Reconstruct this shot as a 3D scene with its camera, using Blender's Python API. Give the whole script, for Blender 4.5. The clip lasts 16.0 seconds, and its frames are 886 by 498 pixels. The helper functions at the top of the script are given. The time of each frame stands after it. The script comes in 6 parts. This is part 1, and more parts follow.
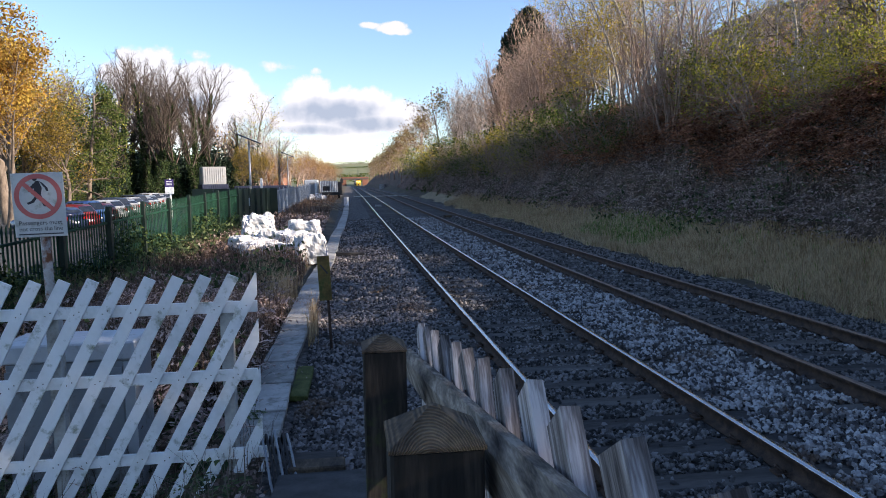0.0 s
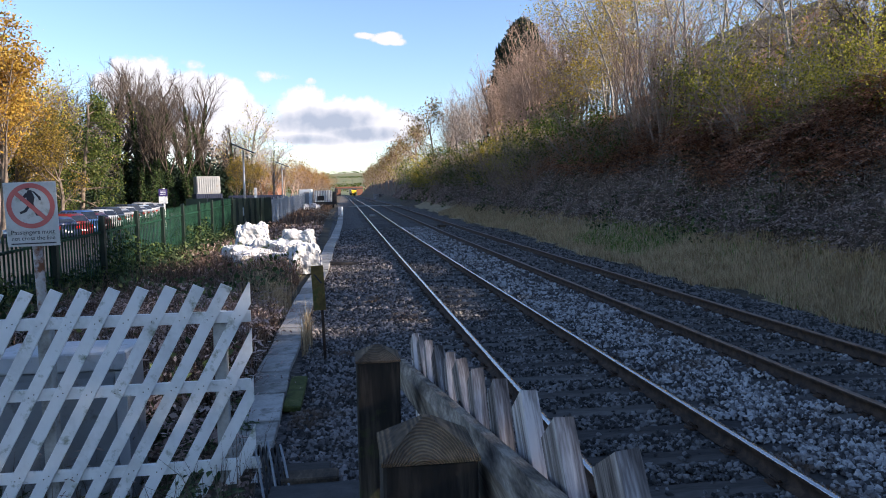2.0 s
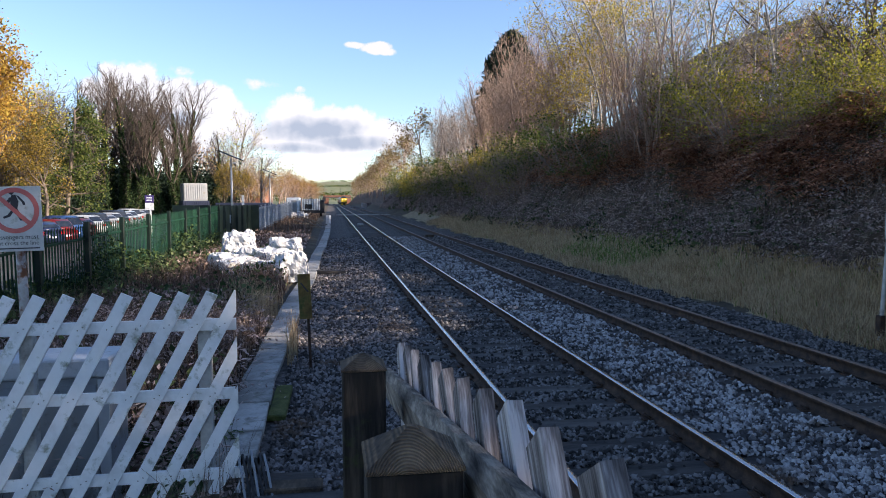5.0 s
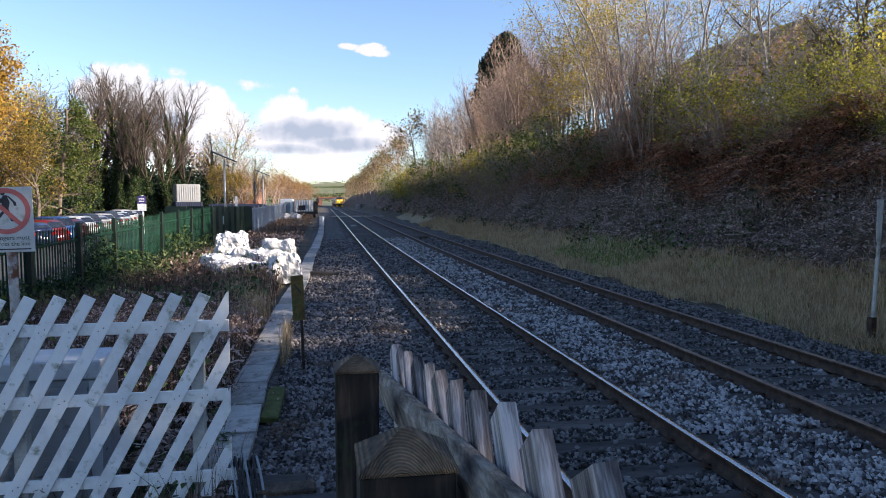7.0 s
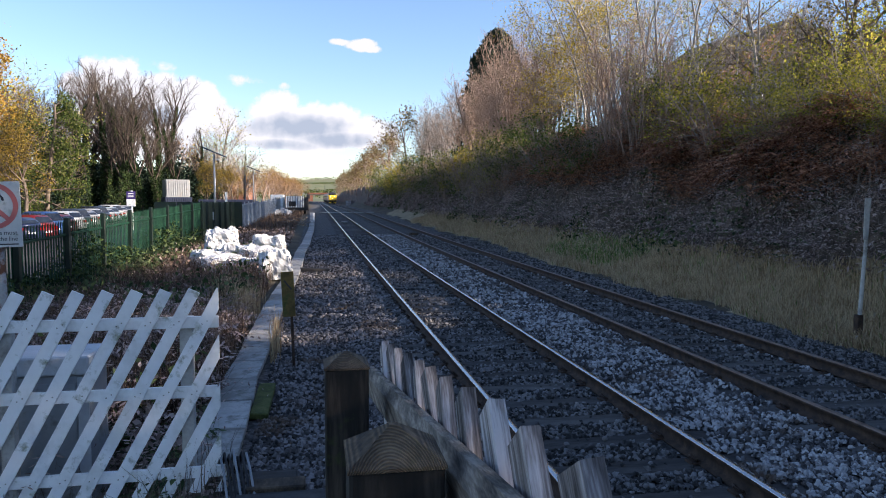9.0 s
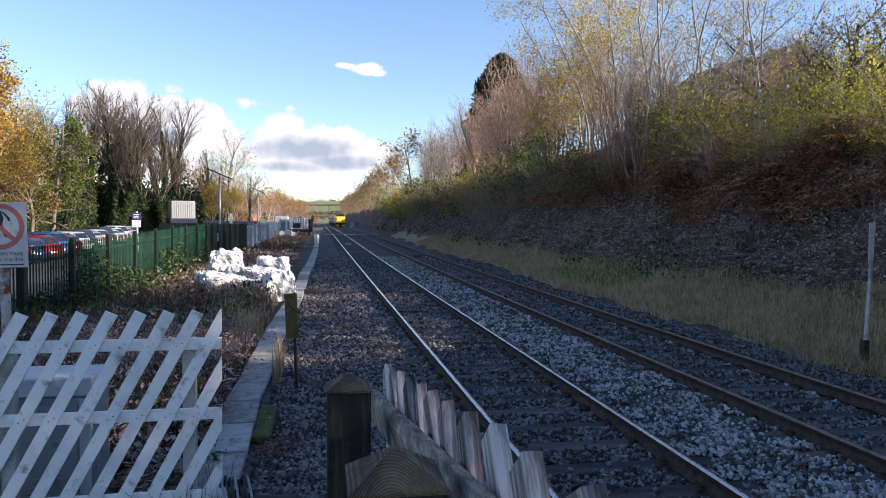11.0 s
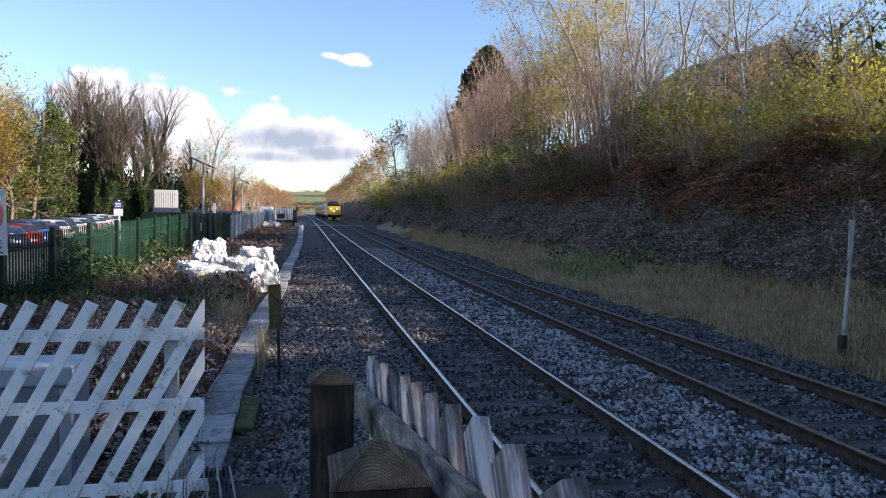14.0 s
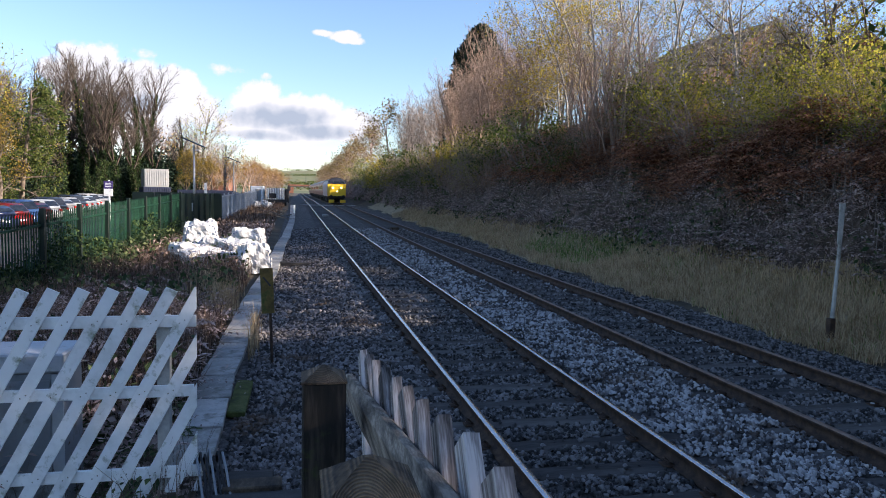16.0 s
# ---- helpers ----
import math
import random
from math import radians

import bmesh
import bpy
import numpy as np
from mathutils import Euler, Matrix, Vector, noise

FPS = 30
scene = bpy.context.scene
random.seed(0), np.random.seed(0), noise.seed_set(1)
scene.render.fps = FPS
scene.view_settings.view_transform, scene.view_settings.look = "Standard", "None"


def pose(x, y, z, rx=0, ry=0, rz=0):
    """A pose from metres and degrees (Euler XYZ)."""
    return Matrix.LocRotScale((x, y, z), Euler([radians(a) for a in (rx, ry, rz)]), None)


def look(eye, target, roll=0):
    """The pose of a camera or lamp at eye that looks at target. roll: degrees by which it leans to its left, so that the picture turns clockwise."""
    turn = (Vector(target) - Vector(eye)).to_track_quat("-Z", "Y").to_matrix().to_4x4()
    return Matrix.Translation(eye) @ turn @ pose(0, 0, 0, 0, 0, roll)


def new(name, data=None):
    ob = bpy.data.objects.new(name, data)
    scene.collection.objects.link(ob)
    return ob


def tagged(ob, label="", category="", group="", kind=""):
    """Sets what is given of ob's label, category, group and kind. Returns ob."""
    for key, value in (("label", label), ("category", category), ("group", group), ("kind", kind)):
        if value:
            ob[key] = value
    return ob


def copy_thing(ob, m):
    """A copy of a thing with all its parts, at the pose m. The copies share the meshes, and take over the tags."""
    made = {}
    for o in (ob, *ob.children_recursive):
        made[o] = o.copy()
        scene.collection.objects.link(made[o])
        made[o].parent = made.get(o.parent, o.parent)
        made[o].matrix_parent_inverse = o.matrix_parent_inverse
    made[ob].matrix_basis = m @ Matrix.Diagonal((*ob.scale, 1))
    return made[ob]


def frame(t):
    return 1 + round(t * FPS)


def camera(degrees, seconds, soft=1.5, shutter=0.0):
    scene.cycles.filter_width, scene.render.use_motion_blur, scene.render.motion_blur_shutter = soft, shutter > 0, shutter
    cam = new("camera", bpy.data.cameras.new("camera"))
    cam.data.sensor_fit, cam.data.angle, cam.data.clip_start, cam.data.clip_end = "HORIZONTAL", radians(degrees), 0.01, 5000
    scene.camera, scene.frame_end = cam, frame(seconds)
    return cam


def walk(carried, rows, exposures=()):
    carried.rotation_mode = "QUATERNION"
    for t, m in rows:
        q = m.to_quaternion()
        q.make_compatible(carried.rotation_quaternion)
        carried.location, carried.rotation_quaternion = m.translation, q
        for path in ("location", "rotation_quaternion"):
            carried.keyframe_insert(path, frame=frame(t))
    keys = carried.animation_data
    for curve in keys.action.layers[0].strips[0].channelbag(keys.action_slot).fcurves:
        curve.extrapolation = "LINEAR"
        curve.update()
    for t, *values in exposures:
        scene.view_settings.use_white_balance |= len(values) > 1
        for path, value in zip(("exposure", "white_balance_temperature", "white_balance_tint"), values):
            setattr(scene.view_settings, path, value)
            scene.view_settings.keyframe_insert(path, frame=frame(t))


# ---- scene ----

# ---------------------------------------------------------------- camera
cam = camera(64.19, 16.0, soft=1.0)
PATH = (  # seconds, eye, yaw to the left, pitch up, roll
    (0, 0.000, 0.003, 2.171, -7.55, -5.51, -1.00),
    (0.5, 0.001, 0.007, 2.170, -7.63, -5.44, -0.98),
    (1, 0.002, 0.007, 2.170, -7.70, -5.23, -0.97),
    (1.5, 0.001, 0.007, 2.170, -7.81, -4.94, -1.03),
    (2, 0.002, 0.007, 2.171, -8.02, -4.73, -0.93),
    (2.5, 0.002, 0.004, 2.171, -8.19, -4.55, -0.93),
    (3, 0.002, 0.004, 2.170, -8.40, -4.39, -0.75),
    (3.5, 0.002, 0.005, 2.170, -8.60, -4.18, -0.62),
    (4, 0.002, 0.006, 2.169, -8.79, -4.04, -0.42),
    (6.5, 0.003, 0.008, 2.170, -9.37, -3.86, -0.14),
    (7, 0.003, 0.009, 2.169, -9.57, -3.81, -0.09),
    (7.5, 0.002, 0.006, 2.170, -9.78, -3.84, -0.05),
    (8, 0.002, 0.004, 2.171, -9.97, -3.91, 0.02),
    (8.5, 0.003, 0.005, 2.170, -10.18, -3.99, 0.08),
    (9, 0.004, 0.004, 2.171, -10.32, -4.09, 0.15),
    (11.5, 0.005, -0.003, 2.175, -9.98, -2.06, 0.51),
    (12, 0.004, -0.004, 2.176, -10.18, -2.18, 0.73),
    (12.5, 0.006, -0.001, 2.175, -10.43, -2.43, 0.81),
    (13, 0.005, -0.003, 2.176, -10.71, -2.49, 0.85),
    (13.5, 0.005, -0.003, 2.176, -10.94, -2.63, 0.92),
    (14, 0.005, -0.004, 2.176, -11.24, -2.89, 1.07),
    (14.5, 0.006, -0.001, 2.175, -11.48, -3.22, 1.13),
    (15, 0.005, -0.003, 2.176, -11.59, -3.70, 1.14),
    (15.5, 0.005, -0.002, 2.188, -11.65, -4.14, 1.12),
    (16, 0.006, -0.004, 2.239, -11.89, -4.54, 1.18),
)


def aim(x, y, z, yaw, pitch, roll):
    a, b = radians(yaw), radians(pitch)
    way = Vector((-math.sin(a) * math.cos(b), math.cos(a) * math.cos(b), math.sin(b)))
    return look((x, y, z), Vector((x, y, z)) + way, roll)


walk(cam, [(t, aim(*row)) for t, *row in PATH], exposures=[(0, 1.5, 6150, 18), (16, 1.5, 6150, 18)])

# ---------------------------------------------------------------- light
SUN_ELEV, SUN_AZ = 20.5, 110.0  # degrees up; clockwise from +y
world = bpy.data.worlds.new("world")
scene.world = world
world.use_nodes = True
wn = world.node_tree
sky = wn.nodes.new("ShaderNodeTexSky")
sky.sky_type = "NISHITA"
sky.sun_disc = False
sky.sun_elevation, sky.sun_rotation = radians(SUN_ELEV), radians(SUN_AZ)
sky.air_density, sky.dust_density, sky.ozone_density = 1.0, 0.2, 2.6
wn.links.new(sky.outputs["Color"], wn.nodes["Background"].inputs["Color"])
wn.nodes["Background"].inputs["Strength"].default_value = 0.0845
sun_data = bpy.data.lights.new("sun", "SUN")
sun_data.energy, sun_data.angle, sun_data.color = 4.7, radians(0.55), (1.0, 0.86, 0.66)
sun = new("sun", sun_data)
_az, _el = radians(SUN_AZ), radians(SUN_ELEV)
SUN_WAY = Vector((math.sin(_az) * math.cos(_el), math.cos(_az) * math.cos(_el), math.sin(_el)))
sun.matrix_world = look(SUN_WAY * 200, (0, 0, 0))


# ---------------------------------------------------------------- materials
def material(name, stops, scale=8.0, rough=0.85, metal=0.0, bump=0.3, bump_scale=40.0, island=0.0, obj_random=0.0,
             coat=0.0, thin=0.0, stretch=(1, 1, 1), spec=0.4, stain=None):
    """Colour from two scales of noise over stops (colours), varied by island or object, with fine relief."""
    m = bpy.data.materials.new(name)
    m.use_nodes = True
    t = m.node_tree
    n, link = t.nodes, t.links.new
    b = n["Principled BSDF"]
    b.inputs["Roughness"].default_value, b.inputs["Metallic"].default_value = rough, metal
    b.inputs["Specular IOR Level"].default_value = spec
    b.inputs["Coat Weight"].default_value = coat
    tc = n.new("ShaderNodeTexCoord")
    mp = n.new("ShaderNodeMapping")
    mp.inputs["Scale"].default_value = stretch
    link(tc.outputs["Object"], mp.inputs["Vector"])
    big, fine = n.new("ShaderNodeTexNoise"), n.new("ShaderNodeTexNoise")
    big.inputs["Scale"].default_value, fine.inputs["Scale"].default_value = scale, scale * 7
    big.inputs["Detail"].default_value, fine.inputs["Detail"].default_value = 5, 4
    for tex in (big, fine):
        link(mp.outputs["Vector"], tex.inputs["Vector"])
    mix = n.new("ShaderNodeMath")
    mix.operation = "MULTIPLY_ADD"
    mix.inputs[1].default_value = 0.4
    link(fine.outputs["Fac"], mix.inputs[0])
    half = n.new("ShaderNodeMath")
    half.operation = "MULTIPLY_ADD"
    half.inputs[1].default_value, half.inputs[2].default_value = 1.0, -0.2
    link(big.outputs["Fac"], half.inputs[0])
    link(half.outputs[0], mix.inputs[2])
    value = mix.outputs[0]
    if island or obj_random:
        src = n.new("ShaderNodeNewGeometry").outputs["Random Per Island"] if island else n.new("ShaderNodeObjectInfo").outputs["Random"]
        add = n.new("ShaderNodeMath")
        add.operation = "MULTIPLY_ADD"
        add.inputs[1].default_value = island or obj_random
        link(src, add.inputs[0])
        sub = n.new("ShaderNodeMath")
        sub.operation = "SUBTRACT"
        sub.inputs[1].default_value = (island or obj_random) / 2
        link(value, sub.inputs[0])
        link(sub.outputs[0], add.inputs[2])
        value = add.outputs[0]
    ramp = n.new("ShaderNodeValToRGB")
    ramp.color_ramp.elements.remove(ramp.color_ramp.elements[1])
    for i, c in enumerate(stops):
        pos = 0.28 + 0.44 * i / max(1, len(stops) - 1)
        e = ramp.color_ramp.elements[0] if i == 0 else ramp.color_ramp.elements.new(pos)
        e.position, e.color = pos, (*c, 1)
    link(value, ramp.inputs["Fac"])
    colour = ramp.outputs["Color"]
    if stain:
        colour_b, amount, s2 = stain
        tex = n.new("ShaderNodeTexNoise")
        tex.inputs["Scale"].default_value, tex.inputs["Detail"].default_value, tex.inputs["Roughness"].default_value = s2, 6, 0.65
        link(tc.outputs["Object"], tex.inputs["Vector"])
        r2 = n.new("ShaderNodeValToRGB")
        r2.color_ramp.elements[0].position, r2.color_ramp.elements[1].position = 0.62 - amount * 0.25, 0.74 - amount * 0.2
        link(tex.outputs["Fac"], r2.inputs["Fac"])
        mx = n.new("ShaderNodeMix")
        mx.data_type = "RGBA"
        link(r2.outputs["Color"], mx.inputs["Factor"])
        link(colour, mx.inputs[6])
        mx.inputs[7].default_value = (*colour_b, 1)
        colour = mx.outputs[2]
    link(colour, b.inputs["Base Color"])
    if bump:
        tex = n.new("ShaderNodeTexNoise")
        tex.inputs["Scale"].default_value, tex.inputs["Detail"].default_value = bump_scale, 6
        link(mp.outputs["Vector"], tex.inputs["Vector"])
        bp = n.new("ShaderNodeBump")
        bp.inputs["Strength"].default_value, bp.inputs["Distance"].default_value = bump, 0.4 / bump_scale
        link(tex.outputs["Fac"], bp.inputs["Height"])
        link(bp.outputs["Normal"], b.inputs["Normal"])
    if thin:
        tr = n.new("ShaderNodeBsdfTranslucent")
        link(colour, tr.inputs["Color"])
        ms = n.new("ShaderNodeMixShader")
        ms.inputs[0].default_value = thin
        link(b.outputs[0], ms.inputs[1])
        link(tr.outputs[0], ms.inputs[2])
        link(ms.outputs[0], n["Material Output"].inputs["Surface"])
    return m


def ringed(mat, scale):
    """End grain: growth rings darken the colour and ridge the surface."""
    t = mat.node_tree
    n, link = t.nodes, t.links.new
    b = n["Principled BSDF"]
    tc = n.new("ShaderNodeTexCoord")
    w = n.new("ShaderNodeTexWave")
    w.wave_type, w.rings_direction = "RINGS", "Y"
    w.inputs["Scale"].default_value, w.inputs["Distortion"].default_value, w.inputs["Detail"].default_value = scale, 1.2, 3
    mp = n.new("ShaderNodeMapping")
    mp.inputs["Location"].default_value = (0.012, 0, -1.31)
    link(tc.outputs["Object"], mp.inputs["Vector"])
    link(mp.outputs["Vector"], w.inputs["Vector"])
    src = b.inputs["Base Color"].links[0].from_socket
    mx = n.new("ShaderNodeMix")
    mx.data_type, mx.blend_type = "RGBA", "MULTIPLY"
    mx.inputs["Factor"].default_value = 0.5
    link(src, mx.inputs[6])
    link(w.outputs["Color"], mx.inputs[7])
    link(mx.outputs[2], b.inputs["Base Color"])
    bp = n.new("ShaderNodeBump")
    bp.inputs["Strength"].default_value, bp.inputs["Distance"].default_value = 0.8, 0.004
    link(w.outputs["Fac"], bp.inputs["Height"])
    link(bp.outputs["Normal"], b.inputs["Normal"])
    return mat


def glow(name, colour, strength):
    m = bpy.data.materials.new(name)
    m.use_nodes = True
    b = m.node_tree.nodes["Principled BSDF"]
    b.inputs["Base Color"].default_value = (*colour, 1)
    b.inputs["Emission Color"].default_value = (*colour, 1)
    b.inputs["Emission Strength"].default_value = strength
    return m


M = {}
M["soil"] = material("soil", [(0.03, 0.024, 0.016), (0.07, 0.055, 0.035), (0.1, 0.085, 0.05)], 0.8, 0.95, bump=0.6, bump_scale=12)
M["litter"] = material("litter", [(0.035, 0.025, 0.018), (0.09, 0.065, 0.048), (0.2, 0.15, 0.11)], 3, 0.95, bump=0.9, bump_scale=16)
M["straw"] = material("straw", [(0.15, 0.115, 0.065), (0.33, 0.26, 0.155), (0.48, 0.39, 0.245)], 2.5, 0.95, bump=0.9, bump_scale=25)
M["ballast"] = material("ballast", [(0.06, 0.056, 0.055), (0.25, 0.235, 0.228), (0.48, 0.46, 0.445)], 3, 0.9, island=0.7, bump=0.4, bump_scale=60,
                        stain=((0.12, 0.075, 0.045), 0.25, 0.9))
M["ballast_cess"] = material("ballast_cess", [(0.03, 0.028, 0.027), (0.125, 0.112, 0.105), (0.27, 0.245, 0.235)], 3, 0.9, island=0.7, bump=0.4, bump_scale=60,
                             stain=((0.12, 0.075, 0.045), 0.25, 0.9))
M["ballast_oily"] = material("ballast_oily", [(0.022, 0.021, 0.02), (0.09, 0.084, 0.079), (0.22, 0.205, 0.195)], 3, 0.85, island=0.7, bump=0.4, bump_scale=60)
M["ballast_bed"] = material("ballast_bed", [(0.015, 0.014, 0.014), (0.065, 0.06, 0.057), (0.2, 0.185, 0.175)], 11, 0.95, bump=1.0, bump_scale=22)
M["rail_steel"] = material("rail_steel", [(0.45, 0.45, 0.46), (0.6, 0.6, 0.61)], 3, 0.22, 0.9, bump=0.05, bump_scale=30)
M["rail_rust"] = material("rail_rust", [(0.02, 0.014, 0.011), (0.055, 0.033, 0.022), (0.1, 0.06, 0.038)], 12, 0.8, 0.2, bump=0.3)
M["rail_dull"] = material("rail_dull", [(0.11, 0.07, 0.05), (0.22, 0.15, 0.11), (0.3, 0.22, 0.17)], 5, 0.5, 0.6, bump=0.1)
M["sleeper"] = material("sleeper", [(0.03, 0.027, 0.025), (0.065, 0.058, 0.052), (0.11, 0.1, 0.09)], 5, 0.9, bump=0.5, obj_random=0.3, stretch=(0.2, 1, 1))
M["concrete"] = material("concrete", [(0.24, 0.23, 0.21), (0.36, 0.35, 0.325), (0.46, 0.44, 0.41)], 4, 0.9, bump=0.35, bump_scale=60, obj_random=0.35,
                         stain=((0.13, 0.13, 0.1), 0.3, 3.0))
M["moss"] = material("moss", [(0.03, 0.035, 0.012), (0.07, 0.085, 0.018), (0.12, 0.12, 0.04)], 9, 0.95, bump=0.8, bump_scale=80)
M["white_paint"] = material("white_paint", [(0.68, 0.69, 0.68), (0.82, 0.83, 0.83), (0.87, 0.88, 0.88)], 3, 0.5, bump=0.15, bump_scale=25, obj_random=0.2,
                            stain=((0.26, 0.28, 0.2), 0.22, 7.0))
M["grey_post"] = material("grey_post", [(0.22, 0.21, 0.19), (0.4, 0.39, 0.36), (0.5, 0.49, 0.46)], 5, 0.85, bump=0.4)
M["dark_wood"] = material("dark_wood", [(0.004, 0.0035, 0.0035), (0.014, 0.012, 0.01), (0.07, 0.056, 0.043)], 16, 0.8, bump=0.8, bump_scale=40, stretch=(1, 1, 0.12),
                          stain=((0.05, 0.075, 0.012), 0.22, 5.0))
M["cap_wood"] = material("cap_wood", [(0.016, 0.012, 0.009), (0.07, 0.05, 0.032), (0.17, 0.125, 0.08)], 9, 0.85, bump=0.7, bump_scale=50, stretch=(1, 0.35, 1))
M["end_grain"] = ringed(material("end_grain", [(0.04, 0.028, 0.018), (0.16, 0.108, 0.064), (0.32, 0.22, 0.13)], 9, 0.85, bump=0), 85)
M["grey_wood"] = material("grey_wood", [(0.03, 0.025, 0.023), (0.2, 0.175, 0.165), (0.55, 0.52, 0.51)], 55, 0.85, bump=0.8, bump_scale=60, stretch=(1, 1, 0.07), obj_random=0.3)
M["rail_wood"] = material("rail_wood", [(0.025, 0.02, 0.016), (0.15, 0.125, 0.098), (0.36, 0.31, 0.25)], 42, 0.85, bump=0.8, bump_scale=60, stretch=(1, 0.07, 1))
M["asphalt"] = material("asphalt", [(0.03, 0.03, 0.03), (0.05, 0.05, 0.05), (0.075, 0.073, 0.07)], 5, 0.92, bump=0.7, bump_scale=120)
M["green_steel"] = material("green_steel", [(0.003, 0.017, 0.01), (0.005, 0.03, 0.018), (0.009, 0.045, 0.025)], 3, 0.65, bump=0.1, obj_random=0.3, spec=0.2)
M["dark_green"] = material("dark_green", [(0.003, 0.01, 0.007), (0.005, 0.016, 0.011)], 4, 0.5, bump=0.1)
M["white_bag"] = material("white_bag", [(0.42, 0.42, 0.42), (0.56, 0.56, 0.56), (0.68, 0.68, 0.67)], 4, 0.6, bump=0.5, bump_scale=14, stain=((0.3, 0.28, 0.22), 0.2, 3.0))
M["blue_strap"] = material("blue_strap", [(0.03, 0.05, 0.12), (0.05, 0.08, 0.2)], 5, 0.6, bump=0)
M["bark"] = material("bark", [(0.06, 0.045, 0.035), (0.14, 0.11, 0.085), (0.22, 0.18, 0.14)], 6, 0.95, bump=0.7, bump_scale=25, stretch=(1, 1, 0.3))
M["bark_dark"] = material("bark_dark", [(0.03, 0.023, 0.018), (0.07, 0.054, 0.042), (0.13, 0.1, 0.08)], 6, 0.95, bump=0.7, bump_scale=25, stretch=(1, 1, 0.3))
M["twig_red"] = material("twig_red", [(0.15, 0.1, 0.075), (0.29, 0.205, 0.155), (0.43, 0.33, 0.265)], 2, 0.9, bump=0.2)
M["twig_grey"] = material("twig_grey", [(0.14, 0.115, 0.1), (0.25, 0.21, 0.185), (0.35, 0.31, 0.28)], 2, 0.9, bump=0.2)
M["birch_bark"] = material("birch_bark", [(0.1, 0.085, 0.07), (0.3, 0.275, 0.245), (0.46, 0.43, 0.39)], 7, 0.85, bump=0.3)


def leafy(name, stops, thin=0.5):
    M[name] = material(name, stops, 1.2, 0.75, bump=0, island=0.8, thin=thin, spec=0.2)


leafy("leaf_yellow", [(0.22, 0.17, 0.02), (0.45, 0.34, 0.04), (0.6, 0.46, 0.07)])
leafy("leaf_green", [(0.035, 0.06, 0.016), (0.08, 0.115, 0.027), (0.16, 0.18, 0.045)])
leafy("leaf_lime", [(0.15, 0.165, 0.025), (0.34, 0.33, 0.045), (0.5, 0.44, 0.075)])
leafy("leaf_orange", [(0.2, 0.085, 0.02), (0.36, 0.17, 0.04), (0.42, 0.27, 0.06)])
leafy("leaf_gold", [(0.2, 0.105, 0.02), (0.4, 0.225, 0.04), (0.5, 0.34, 0.06)])
leafy("leaf_tan", [(0.12, 0.075, 0.03), (0.24, 0.155, 0.07), (0.3, 0.24, 0.1)])
leafy("leaf_olive", [(0.1, 0.085, 0.02), (0.24, 0.175, 0.035), (0.36, 0.25, 0.05)])
leafy("leaf_ivy", [(0.012, 0.028, 0.01), (0.03, 0.055, 0.018), (0.07, 0.1, 0.03)], 0.15)
leafy("leaf_conifer", [(0.008, 0.02, 0.012), (0.016, 0.034, 0.02), (0.03, 0.05, 0.028)], 0.1)
leafy("bracken", [(0.16, 0.06, 0.032), (0.4, 0.175, 0.095), (0.57, 0.31, 0.185)], 0.35)
leafy("bramble", [(0.16, 0.115, 0.1), (0.34, 0.25, 0.22), (0.52, 0.41, 0.36)], 0.25)
leafy("bramble_green", [(0.025, 0.045, 0.018), (0.06, 0.095, 0.034), (0.13, 0.16, 0.07)], 0.3)
leafy("dry_grass", [(0.3, 0.205, 0.115), (0.5, 0.365, 0.21), (0.64, 0.5, 0.31)], 0.4)
leafy("green_grass", [(0.06, 0.12, 0.02), (0.1, 0.2, 0.03), (0.16, 0.28, 0.05)], 0.4)
leafy("dead_stalk", [(0.05, 0.033, 0.026), (0.125, 0.08, 0.058), (0.22, 0.15, 0.105)], 0.2)


# ---------------------------------------------------------------- builders
def rig(name, label, category, group="", kind="", at=(0, 0, 0)):
    ob = new(name)
    ob.empty_display_size = 0.1
    ob.location = at
    return tagged(ob, label, category, group, kind)


def arrays(name, verts, faces, mat, parent=None, label="", smooth=False):
    """One mesh object from an array of corners and an array of equal-sided faces."""
    verts, faces = np.asarray(verts, np.float32), np.asarray(faces, np.int32)
    me = bpy.data.meshes.new(name)
    me.vertices.add(len(verts))
    me.vertices.foreach_set("co", verts.ravel())
    n, k = faces.shape
    me.loops.add(n * k)
    me.loops.foreach_set("vertex_index", faces.ravel())
    me.polygons.add(n)
    me.polygons.foreach_set("loop_start", np.arange(n, dtype=np.int32) * k)
    me.polygons.foreach_set("loop_total", np.full(n, k, np.int32))
    if smooth:
        me.polygons.foreach_set("use_smooth", np.ones(n, bool))
    me.update(calc_edges=True)
    me.materials.append(mat)
    ob = new(name, me)
    ob.parent = parent
    if label:
        ob["label"] = label
    return ob


def part(name, bm, mat, parent=None, label="", smooth=False):
    me = bpy.data.meshes.new(name)
    bmesh.ops.recalc_face_normals(bm, faces=bm.faces)
    bm.to_mesh(me)
    bm.free()
    if smooth:
        me.polygons.foreach_set("use_smooth", np.ones(len(me.polygons), bool))
    me.materials.append(mat)
    ob = new(name, me)
    ob.parent = parent
    if label:
        ob["label"] = label
    return ob


